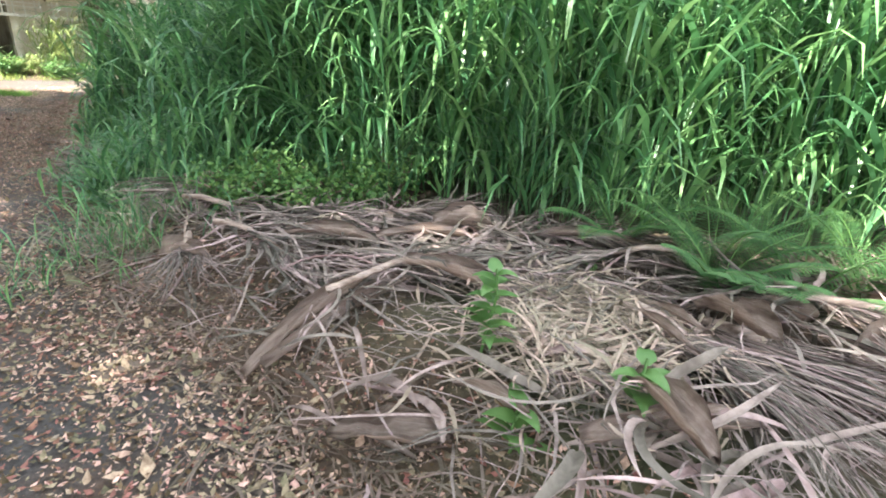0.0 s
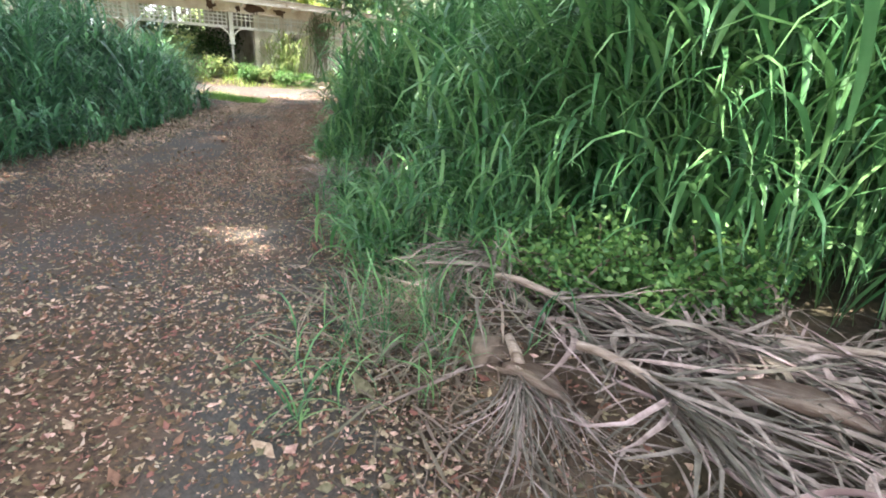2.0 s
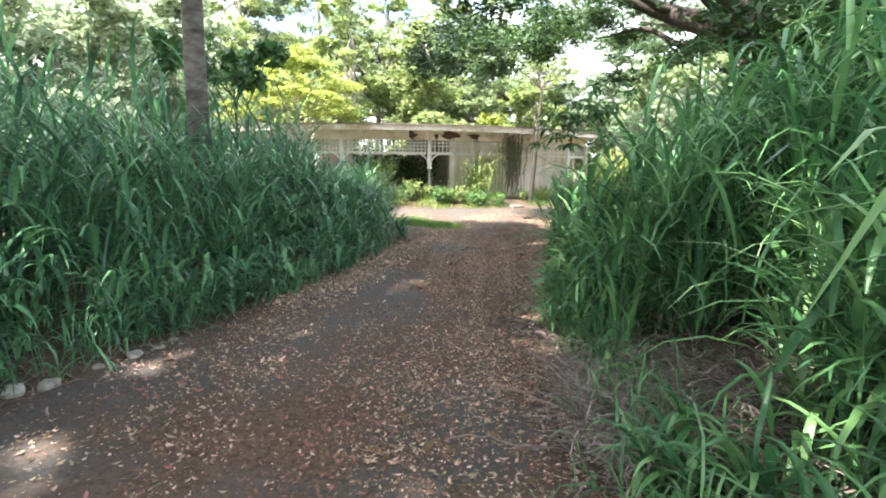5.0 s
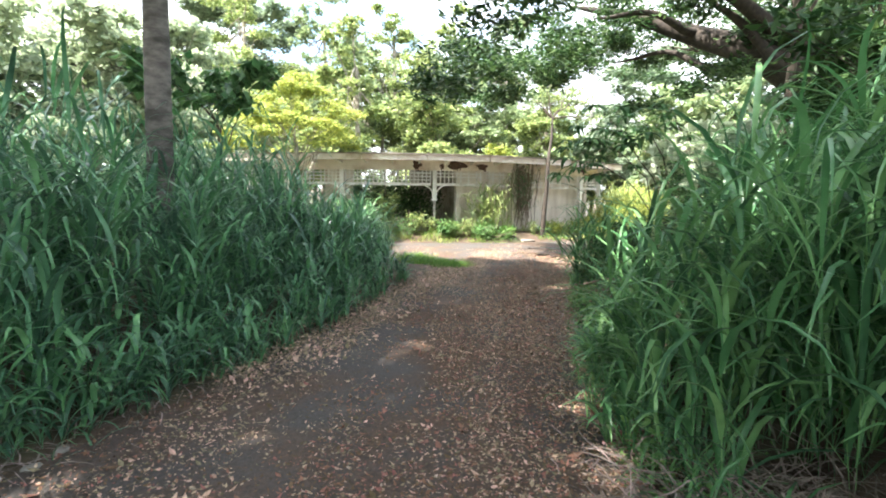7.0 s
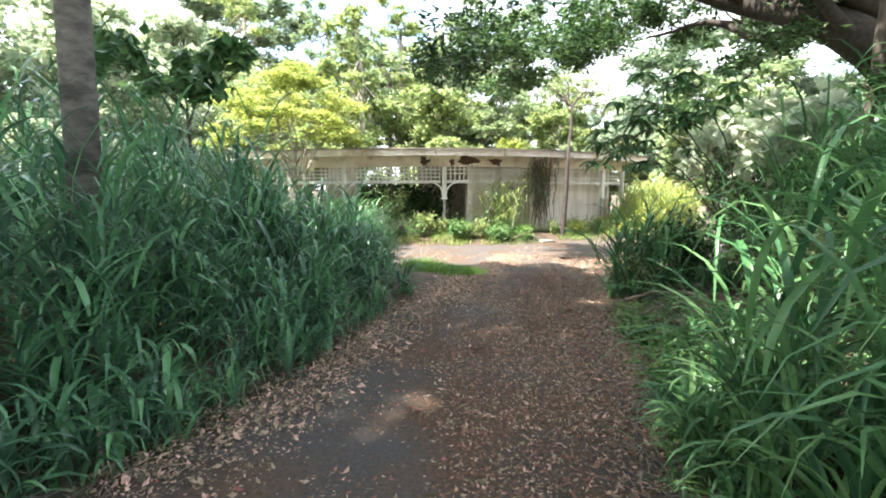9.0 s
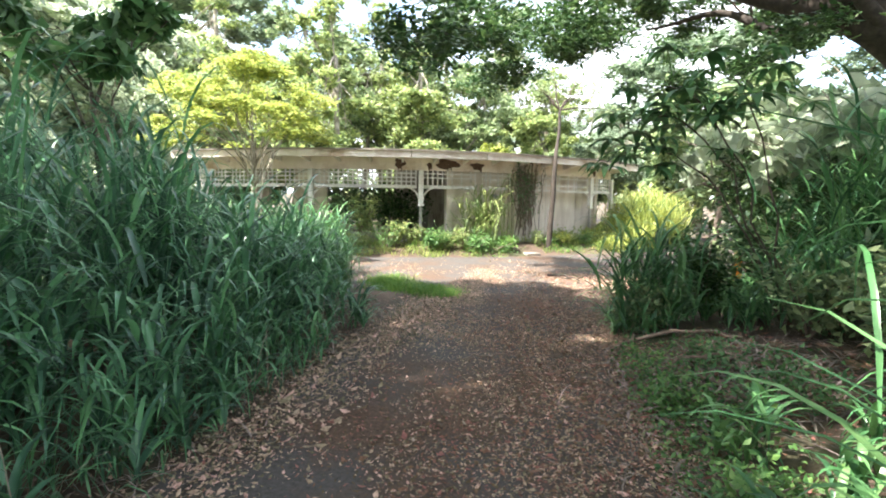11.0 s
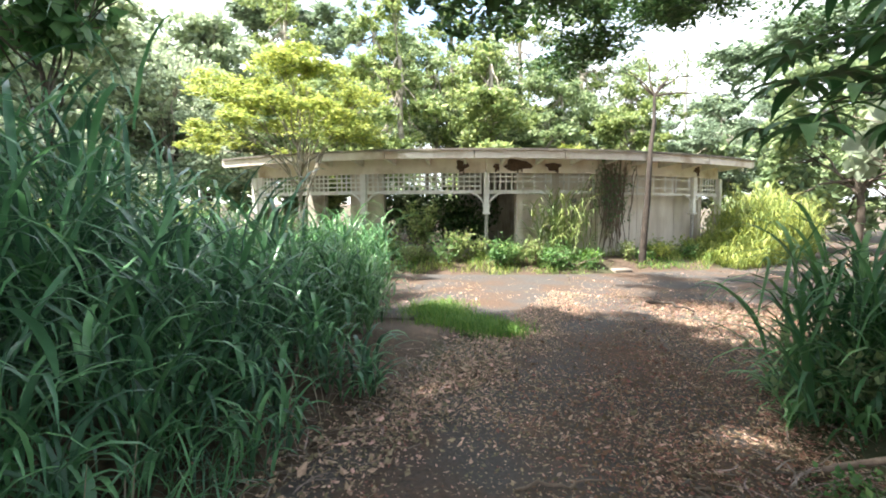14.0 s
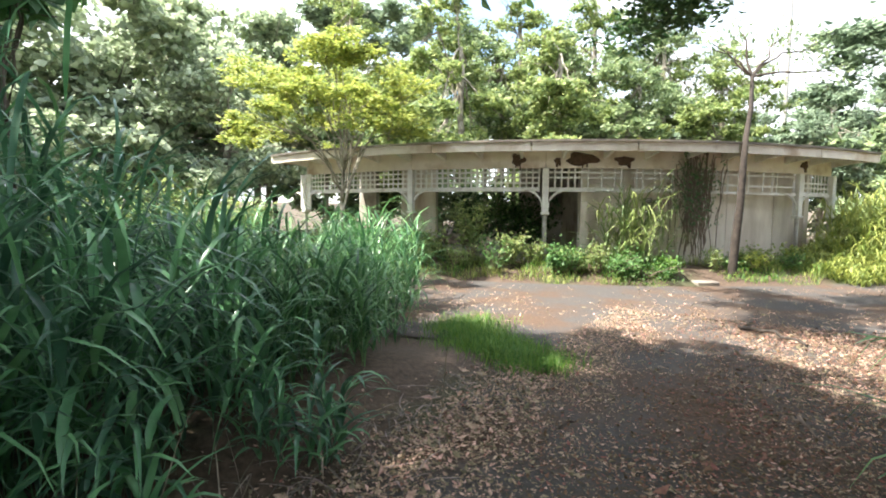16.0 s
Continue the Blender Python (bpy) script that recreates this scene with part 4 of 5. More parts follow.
# palm trunk in the west grass
palm = thing("palm_tree", (-11.35, 6.53, float(ground_z(-11.35, 6.53))), "tall grey ringed palm trunk standing in the grass", "palm tree")
zs = np.linspace(-0.1, 11.0, 140)
piece("trunk", tube(np.stack([0.012 * zs, 0.01 * zs * zs * 0.1 + 0.0 * zs, zs], 1), 0.165 - 0.0035 * zs + 0.006 * (np.sin(zs * 38) > 0.7) + 0.05 * np.exp(-zs * 1.5), 20), M_PALM, palm)
ch, cr_ = [], []
for q in range(18):
    w, el = q * 2.399, rng.uniform(0.1, 0.9)
    P = [np.array([0.13, 0.13, 10.95])]
    for k in range(9):
        e_ = el - 0.19 * k
        P.append(P[-1] + 0.34 * np.array([math.cos(w) * math.cos(e_), math.sin(w) * math.cos(e_), math.sin(e_)]))
    P = np.array(P)
    cr_.append(tube(P, np.linspace(0.035, 0.008, 10), 5))
    m = 90
    f = np.repeat(np.linspace(0.15, 0.99, m // 2), 2) * 9
    i0 = np.minimum(f.astype(int), 8)
    b = P[i0] * (1 - (f - i0))[:, None] + P[i0 + 1] * (f - i0)[:, None]
    ch.append(blades(b, w + np.tile([1.15, -1.15], m // 2), np.full(m, 0.62), np.full(m, 0.035), np.full(m, 1.2), np.full(m, 2.4), 3))
for rib, fr in zip(cr_, ch):
    piece("rib", rib, M_TWIG, piece("frond", fr, M_MID, palm))

# dark small tree in the west grass
tree("dark_tree", (-14.6, 8.7), "small dark tree with drooping large leaves", [(0, 0, 0), (0.05, 0.05, 1.6), (0, 0, 3.0)], 0.05, 16,
     [(0.2, 0.2, 3.6, 0.5, 130), (0.7, -0.2, 3.4, 0.45, 120), (-0.3, 0.4, 3.9, 0.5, 130), (0.5, 0.5, 4.2, 0.5, 130), (0.9, 0.4, 3.8, 0.4, 110), (-0.7, -0.3, 3.5, 0.5, 120), (0.0, -0.8, 3.9, 0.5, 120), (-0.6, -1.0, 4.3, 0.5, 130), (0.3, -1.3, 3.7, 0.5, 120)],
     0.24, M_FERN, M_BARK, 0.5, 0.65, 0.7)

# wide spreading tree east of the track
g = np.random.default_rng(77)
cl = []
for q in range(70):
    w_, r_ = g.uniform(0, 2 * np.pi), math.sqrt(g.random())
    cx_, cy_ = -3.0 + math.cos(w_) * r_ * 7.2, -4.0 + math.sin(w_) * r_ * 6.5
    cl.append((cx_, cy_, 7.4 - 0.028 * (cx_ ** 2 + cy_ ** 2) * 0.9 + g.uniform(-0.5, 0.9), g.uniform(0.7, 1.2), 520))
cl += [(x_, y_, z_, 0.7, 420) for x_, y_, z_ in [(-1.4, -0.8, 5.3), (-2.6, -1.0, 5.2), (-3.6, -0.2, 6.1), (-4.6, -1.9, 5.7), (-0.6, -1.6, 5.8), (0.6, -1.2, 5.6), (-1.8, -2.6, 5.5), (-5.6, -2.4, 6.2), (1.2, -2.4, 5.6), (-2.8, -4.4, 5.9)]]
cl += [(-8.6, -3.4, 4.9, 0.8, 900), (-9.0, -4.6, 5.6, 0.9, 800), (-8.2, -2.0, 6.0, 0.9, 700), (-6.8, -3.0, 6.2, 1.0, 800), (-8.0, -4.6, 5.3, 0.8, 500), (-7.6, -2.6, 5.4, 0.8, 500), (-6.4, -4.0, 5.0, 0.7, 450), (-3.5, -2.0, 4.6, 0.7, 450), (-2.5, -3.5, 4.7, 0.8, 450), (-4.8, -1.6, 4.4, 0.6, 400)]
big = tree("spreading_tree", (-5.0, 21.0), "wide dark spreading tree with heavy limbs over the track", [(0, 0, 0), (0.05, 0.1, 2.6), (0.0, 0.0, 4.4)], 0.36, 16, cl, 0.17, M_DARK, M_BARK, 0.35, 0.42, 0.12, (1, 1, 0.35))
# heavy limbs darker than the trunk: their backlit silhouette is painted into the bark
for pts, r0, r1 in [([(0, 0, 3.2), (-0.6, -1.5, 4.1), (-1.7, -2.5, 5.05), (-3.2, -2.0, 5.9), (-4.8, -2.3, 6.8), (-6.8, -3.0, 7.2)], 0.54, 0.10),
                    ([(0, 0, 4.2), (-0.8, -1.6, 5.2), (-2.0, -3.6, 6.1), (-3.4, -6.0, 6.6)], 0.32, 0.09),
                    ([(0, 0, 4.2), (1.0, -1.2, 5.4), (2.2, -3.2, 6.4)], 0.30, 0.1),
                    ([(-1.7, -2.5, 5.0), (-2.8, -2.6, 4.9), (-4.0, -2.4, 5.55), (-5.4, -2.6, 5.6)], 0.11, 0.05), ([(-1.2, -2.1, 4.6), (-2.0, -3.2, 5.6), (-3.0, -4.0, 6.6)], 0.14, 0.05), ([(-3.2, -2.0, 5.9), (-3.9, -3.2, 6.3), (-5.2, -4.4, 6.3)], 0.12, 0.05)]:
    p = np.array(pts, float)
    tt = np.linspace(0, 1, 16)
    S = np.stack([np.interp(tt, np.linspace(0, 1, len(p)), p[:, q]) for q in range(3)], 1)
    S[1:-1] += g.normal(0, 0.05, (14, 3))
    S[:, 2] += 0.12 * np.sin(tt * 9 + r0 * 20)
    for _ in range(3):
        S[1:-1] = (S[:-2] + 2 * S[1:-1] + S[2:]) / 4
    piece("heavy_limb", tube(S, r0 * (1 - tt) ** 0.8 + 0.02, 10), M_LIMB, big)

# unseen trees added to shade the track, over and behind its start
for at, h, s in [((3.5, -6.0), 7.5, 82), ((-6.0, -5.0), 8.0, 83)]:
    tree("spreading_tree", at, "dark spreading tree added out of view for shade", [(0, 0, 0), (0.1, 0, 2.4), (0, 0, 4.6)], 0.22, 20,
         dome(34, 4.6, 4.6, 1.7, h - 1.2, 0.8, 420, -0.2, s), 0.17, M_DARK, M_BARK, 0.35, 0.42, 0.12, (1, 1, 0.4))

# unseen leaf clumps added overhead to throw dappled shade on track and banks
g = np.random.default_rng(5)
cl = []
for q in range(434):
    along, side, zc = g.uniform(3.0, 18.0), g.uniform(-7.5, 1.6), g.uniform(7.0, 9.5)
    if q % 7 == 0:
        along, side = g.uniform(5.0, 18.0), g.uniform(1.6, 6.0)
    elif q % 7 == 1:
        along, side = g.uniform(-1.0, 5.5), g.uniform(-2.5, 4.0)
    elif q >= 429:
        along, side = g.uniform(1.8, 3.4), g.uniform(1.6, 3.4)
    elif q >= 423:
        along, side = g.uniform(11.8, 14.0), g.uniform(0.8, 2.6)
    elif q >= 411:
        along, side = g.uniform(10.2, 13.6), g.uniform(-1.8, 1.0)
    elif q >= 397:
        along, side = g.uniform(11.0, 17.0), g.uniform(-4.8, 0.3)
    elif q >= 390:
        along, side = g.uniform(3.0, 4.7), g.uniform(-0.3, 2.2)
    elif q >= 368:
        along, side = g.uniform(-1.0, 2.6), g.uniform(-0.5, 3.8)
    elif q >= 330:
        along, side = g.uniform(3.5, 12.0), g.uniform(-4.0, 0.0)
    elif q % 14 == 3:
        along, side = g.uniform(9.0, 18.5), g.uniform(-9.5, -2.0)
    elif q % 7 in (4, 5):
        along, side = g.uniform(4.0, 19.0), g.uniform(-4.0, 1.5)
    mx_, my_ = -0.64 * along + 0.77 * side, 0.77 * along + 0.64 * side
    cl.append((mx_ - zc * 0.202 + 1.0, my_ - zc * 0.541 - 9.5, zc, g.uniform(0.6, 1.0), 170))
tree("spreading_tree", (-1.0, 9.5), "unseen leaf clumps added to shade the track", [(0, 0, 0), (0.1, 0, 3.0), (-0.6, -0.8, 6.0)], 0.17, 14, cl, 0.27, M_DARK, M_BARK, 0.35, 0.5, 0.12, (1, 1, 0.4))
for at, s_ in [((-2.6, 11.2), 201), ((-0.4, 9.6), 202), ((1.8, 8.6), 203), ((-3.6, 13.6), 204), ((4.2, 8.0), 205), ((-4.2, 16.0), 206)]:
    tree("dark_tree", at, "dense dark shrubby tree behind the tall grass", [(0, 0, 0), (0.1, 0, 1.0), (0, 0, 2.0)], 0.08, 10,
         dome(22, 1.8, 1.8, 2.1, 3.2, 0.6, 280, -0.8, s_), 0.2, M_DARK, M_BARK, 0.5, 0.5, 0.3)

# thin sapling before the wall
sap = thing("sapling", (-14.85, 22.1, float(ground_z(-14.85, 22.1))), "thin leaning dark sapling with a sparse forked top", "tree")
B = np.array(sap.location)
fork = np.array((-15.2, 23.2, 5.2)) - B
S = np.array([(0, 0, -0.1), (0.02, 0.05, 0.8), (0.03, 0.16, 1.8), (0.02, 0.22, 2.7), (-0.02, 0.35, 3.4), (-0.12, 0.7, 4.1), tuple(fork)])
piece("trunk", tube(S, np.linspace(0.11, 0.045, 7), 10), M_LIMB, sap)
ch, tips = [], []
for e_ in [(-16.06, 22.8, 6.2), (-15.6, 23.2, 6.6), (-15.0, 24.4, 6.5), (-14.2, 25.6, 5.35), (-15.8, 22.4, 5.9), (-14.6, 25.1, 6.2)]:
    P = bend(fork, np.array(e_) - B, 0.12, 7, 0.04)
    ch.append(tube(P, np.linspace(0.035, 0.01, 7), 6))
    tips += [P[-1], P[-2], P[-3]]
[piece("limb", one, M_BARK, sap) for one in ch]
T = np.array(tips)
piece("crown", leaves(T[rng.integers(0, len(T), 520)] + rng.normal(0, 0.2, (520, 3)), 0.16, 0.4, 0.4, 0.5), M_MID, sap)

# leaning plant with hand-shaped leaves
def palmate(name, foot, tops, n, size, material, label, spread):
    g0 = float(ground_z(foot[0], foot[1]))
    e = thing(name, (foot[0], foot[1], g0), label, "plant")
    for top in tops:
        P = bend((0, 0, -0.05), np.array(top) - np.array((foot[0], foot[1], g0)), 0.75, 12, 0.03)
        piece("stem", tube(P, np.linspace(0.015, 0.006, 12), 8), M_BARK, e)
        for q in range(n):
            w = q * 2.399 + rng.normal(0, 0.3)
            f = 11 - 3.4 * (q / n)
            i0 = min(int(f), 10)
            s = P[i0] * (1 - f + i0) + P[i0 + 1] * (f - i0)
            out = spread * rng.uniform(0.5, 1.15)
            tip = s + np.array([math.cos(w) * out, math.sin(w) * out, rng.uniform(-0.25, 0.28)])
            z = size * rng.uniform(0.7, 1.15)
            lobes = np.linspace(-2.4, 2.4, 8) + rng.normal(0, 0.08, 8)
            L = z * (1.0 - 0.15 * np.abs(lobes)) * rng.uniform(0.9, 1.1, 8)
            lf = piece("leaf", blades(np.repeat(tip[None], 8, 0), w + lobes, L, L * 0.30, rng.uniform(1.25, 1.7, 8), rng.uniform(2.3, 3.0, 8), 6, rng.normal(0, 0.15, 8), fold=0.12, tip=2.6), material, e)
            piece("stalk", tube(bend(s, tip, 0.06, 5), 0.007, 5), M_WEED, lf)
    return e


palmate("cecropia", (-6.9, 14.2), [(-8.25, 12.1, 2.25), (-8.05, 12.35, 2.65), (-7.85, 12.2, 2.95), (-7.4, 12.7, 3.05)], 11, 0.38, M_FERN, "leaning plant with large dark hand-shaped leaves", 0.55)
# slim trunk among the east grass
tree("slim_tree", (-5.75, 15.7), "slim dark-barked tree with a sparse crown", [(0, 0, 0), (0.05, 0.0, 3.0), (0.1, 0.1, 6.4)], 0.11, 8,
     dome(10, 1.6, 1.6, 1.0, 7.0, 0.6, 160, -0.4, 161), 0.2, M_DARK, M_BARK, 0.45, 0.45, 0.2)
# pale heart-leaved shrub
tree("pale_shrub", (-8.2, 18.9), "shrub with large pale heart-shaped leaves", [(0, 0, 0), (0.1, 0, 1.2), (0, 0, 2.2)], 0.06, 14,
     dome(30, 1.4, 1.4, 1.0, 2.7, 0.34, 30, -0.6, 91), 0.31, M_PALE, M_PALEBARK, 0.8, 0.9, 0.9)
tree("pale_shrub", (-6.6, 17.6), "shrub with large pale heart-shaped leaves", [(0, 0, 0), (0.1, 0, 1.2), (0, 0, 2.0)], 0.06, 14,
     dome(28, 1.4, 1.4, 1.0, 2.7, 0.34, 30, -0.6, 92), 0.31, M_PALE, M_PALEBARK, 0.8, 0.9, 0.9)
# dark leaves added as backing, standing in for shaded gaps between pale leaves
for at in [(-8.1, 18.7), (-6.6, 17.5)]:
    bush("shrub", at, 1.0, 3.1, 1500, 0.16, M_DARK, "dark backing leaves added as shade between pale heart-shaped leaves", 0.5, 14)
# undergrowth of the east bank's end
for at, r, h, n, s, m in [((-8.4, 13.3), 0.5, 0.7, 700, 0.09, M_MID), ((-7.9, 14.4), 0.7, 1.3, 900, 0.12, M_DARK), ((-7.2, 15.6), 0.8, 1.6, 900, 0.13, M_DARK), ((-6.6, 13.6), 0.8, 1.1, 900, 0.12, M_MID), ((-5.8, 12.6), 0.8, 1.3, 900, 0.12, M_MID),
                          ((-7.15, 10.85), 0.34, 0.3, 600, 0.06, M_WEED), ((-6.4, 9.6), 0.4, 0.4, 700, 0.06, M_WEED), ((-6.6, 11.2), 0.6, 0.4, 900, 0.055, M_FERN), ((-5.7, 8.9), 0.45, 0.45, 700, 0.06, M_WEED),
                          ((-7.1, 12.0), 0.5, 0.3, 600, 0.055, M_FERN), ((-5.6, 14.8), 1.0, 1.9, 1000, 0.14, M_DARK), ((-8.2, 16.0), 0.7, 1.2, 800, 0.12, M_MID), ((-7.4, 17.2), 0.8, 1.8, 900, 0.13, M_DARK)]:
    bush("shrub", at, r, h, n, s, m, "leafy green shrub at the edge of the track" if h > 0.6 else "low bright green ground weeds")
x, y = rng.normal(-8.3, 0.2, 70), rng.normal(13.6, 0.3, 70)
tall_grass("tall_grass", x, y, rng.uniform(0.6, 1.5, 70), M_GRASS, "tuft of tall drooping grass at the bend", per=6)
n = 6500
r = resample(RIGHT[5:10], n)
o = np.abs(rng.normal(0.1, 0.28, n))
wx, wy = r[:, 0] + 0.77 * o + rng.normal(0, 0.05, n), r[:, 1] + 0.64 * o
c = np.stack([wx, wy, ground_z(wx, wy) + rng.uniform(0.02, 1, n) * 0.34 * smooth(0.0, 0.3, o) * np.clip(0.7 + 0.5 * lumps(wx, wy, 2.7, 3.0), 0.15, 1.3)], 1)
tagged(piece("ground_weeds", leaves(c, 0.05, 0.62, 0.5, 0.1), M_WEED), "low bright green leafy weeds along the track edge", "weeds", kind="stuff")


def twig(name, a_, b_, r, label, sag=0.05, material=None):
    P = bend(a_, b_, sag, 10, 0.015)
    P[:, 2] = np.maximum(P[:, 2], ground_z(P[:, 0], P[:, 1]) + r * 0.8)
    return tagged(piece(name, tube(P, np.linspace(r, r * 0.5, 10), 7), material or M_TWIG), label, "branch")

twig("root", (-8.2, 12.2, 0.1), (-7.1, 12.8, 0.3), 0.024, "bare crooked root on the soil", 0.12)
twig("root", (-7.6, 11.4, 0.1), (-6.9, 11.9, 0.3), 0.016, "bare crooked root on the soil", 0.12)
twig("fallen_stick", (-12.0, 17.15, 0.03), (-11.0, 16.8, 0.05), 0.03, "dark fallen stick on the drive", 0.05, M_LIMB)
twig("fallen_stick", (-10.04, 14.26, 0.03), (-9.75, 14.0, 0.03), 0.018, "pale fallen stick on the track", 0.02)
twig("fallen_stick", (-9.3, 10.7, 0.03), (-9.0, 11.2, 0.03), 0.012, "pale fallen stick on the track", 0.02)
twig("fallen_stick", (-8.6, 11.6, 0.03), (-8.5, 11.1, 0.03), 0.012, "pale fallen stick on the track", 0.02)
# dry stalks broken over at the bend
for x0, y0, h0, w0 in [(-8.95, 14.0, 0.95, 2.6), (-8.8, 14.15, 1.05, -0.4), (-9.05, 14.25, 0.8, 1.2), (-8.7, 13.9, 0.9, 3.4)]:
    g0 = float(ground_z(x0, y0))
    P = np.array([(0, 0, 0), (0.01, 0.01, h0 * 0.5), (0.02, 0.0, h0 * 0.95), (0.05 * math.cos(w0), 0.05 * math.sin(w0), h0), (0.3 * math.cos(w0), 0.3 * math.sin(w0), h0 * 0.93), (0.5 * math.cos(w0), 0.5 * math.sin(w0), h0 * 0.72)])
    st = tagged(piece("dry_stalk", tube(P, np.linspace(0.009, 0.004, 6), 6), M_TWIG), "dry brown stalk bent over at its middle", "stalk", "dry stalks at the bend")
    st.location = (x0, y0, g0)
# orange marker post beyond the bend
bm = bmesh.new()
bmesh.ops.create_cone(bm, cap_ends=True, segments=14, radius1=0.09, radius2=0.08, depth=0.95, matrix=Matrix.Translation((0, 0, 0.475)))
mk = tagged(part("marker_post", bm, M_ORANGE, None), "short orange plastic marker post beside the drive", "post")
mk.location = (-8.5, 19.6, float(ground_z(-8.5, 19.6)))
# utility pole
pole = thing("utility_pole", (-29.0, 54.6, float(ground_z(-29.0, 54.6))), "thin grey utility pole far behind", "pole")
piece("pole", tube([(0, 0, -0.3), (0, 0, 9), (0, 0, 20)], [0.20, 0.17, 0.13], 10), M_PIPE, pole)
piece("wire", tube(bend((0, 0, 14.0), (14, 12, 14.5), -0.8, 12), 0.03, 5), M_SIGN, pole)

# ---- heap of dead fronds ----
def hug(V, lift=0.01):
    V[:, 2] = np.maximum(V[:, 2], ground_z(V[:, 0], V[:, 1]) + lift)
    return V


def frond(at, w, L, label, n=48, fan=1.0, lift=0.14, wid=0.034):
    """A dead palm frond lying on the heap: a rib and its collapsed leaflets."""
    t = np.linspace(0, 1, 12)
    P = np.stack([at[0] + math.cos(w) * L * t, at[1] + math.sin(w) * L * t + 0.08 * np.sin(3 * t), np.zeros(12)], 1)
    P[:, 2] = ground_z(P[:, 0], P[:, 1]) + lift * (1 - t) + 0.05
    e = thing("dead_palm_frond", tuple(P[0]), label, "palm frond", "fronds of the heap")
    piece("rachis", (lambda a_: (a_[0] - P[0], a_[1]))(tube(P, np.linspace(0.02, 0.005, 12), 7)), M_SHEATH, e)
    f = np.repeat(np.linspace(0.2, 0.99, n), 2) * 11
    i0 = np.minimum(f.astype(int), 10)
    b = P[i0] * (1 - (f - i0))[:, None] + P[i0 + 1] * (f - i0)[:, None]
    sd = np.tile([1, -1], n) * fan * rng.uniform(0.25, 0.9, 2 * n)
    V, F = blades(b, w + sd, rng.uniform(0.35, 0.75, 2 * n), rng.uniform(wid * 0.35, wid, 2 * n), rng.uniform(1.2, 1.7, 2 * n), rng.uniform(1.4, 2.2, 2 * n), 5, rng.normal(0, 1.1, 2 * n), fold=0.3)
    piece("dry_foliage", (hug(crinkle(V)) - P[0], F), M_DEAD, e)


LAB = "dry grey-brown palm frond lying on the heap"
for at, w, L in [((2.3, 2.6), 2.9, 1.5), ((1.7, 3.3), 3.3, 1.7), ((0.5, 3.7), 3.2, 1.5), ((-0.4, 3.9), -0.15, 1.4), ((-1.7, 3.8), -0.2, 1.5), ((-1.2, 3.3), -0.5, 1.1), ((-0.3, 2.6), 0.4, 1.2),
                 ((1.9, 2.2), -0.9, 1.1), ((2.6, 2.4), -1.1, 1.2), ((0.2, 3.3), 0.3, 1.2), ((2.8, 3.0), 2.9, 1.5)]:
    frond(at, w, L, LAB)


def fan(at, w, spread, L, n, label):
    """A dead fan of long strands that spread from one foot."""
    z = float(ground_z(at[0], at[1])) + 0.12
    e = thing("dead_palm_fan", (at[0], at[1], z), label, "palm frond", "fronds of the heap")
    b = np.array([[at[0], at[1], z]]) + rng.normal(0, 0.03, (n, 3)) * (1, 1, 0.6)
    V, F = blades(b, w + rng.uniform(-spread, spread, n), rng.uniform(0.7, 1.1, n) * L, rng.uniform(0.005, 0.015, n), rng.uniform(1.3, 1.62, n), rng.uniform(1.5, 2.0, n), 7, rng.normal(0, 0.45, n), fold=0.35)
    piece("dry_foliage", (hug(crinkle(V, 0.014, 8.0), 0.015) - np.array(e.location), F), M_DEAD, e)
    P = np.array([(0, 0, 0), (-0.10 * math.cos(w), -0.10 * math.sin(w), 0.03), (-0.28 * math.cos(w), -0.28 * math.sin(w), 0.02)])
    piece("stalk", tube(P, [0.035, 0.028, 0.022], 8), M_SHEATH, e)


FAN = "dry grey palm fan with long splayed strands"
for at, w, sp, L, n in [((1.45, 2.55), -1.25, 0.75, 1.0, 70), ((1.7, 2.5), -0.7, 0.5, 1.1, 60), ((-1.4, 3.28), -1.1, 0.6, 0.65, 55), ((2.1, 2.7), -1.0, 0.6, 1.1, 60), ((-0.2, 3.9), 0.1, 0.35, 1.0, 40), ((1.3, 2.41), -1.15, 0.35, 1.0, 60), ((-1.8, 4.2), -1.6, 0.7, 0.7, 60)]:
    fan(at, w, sp, L, n, FAN)


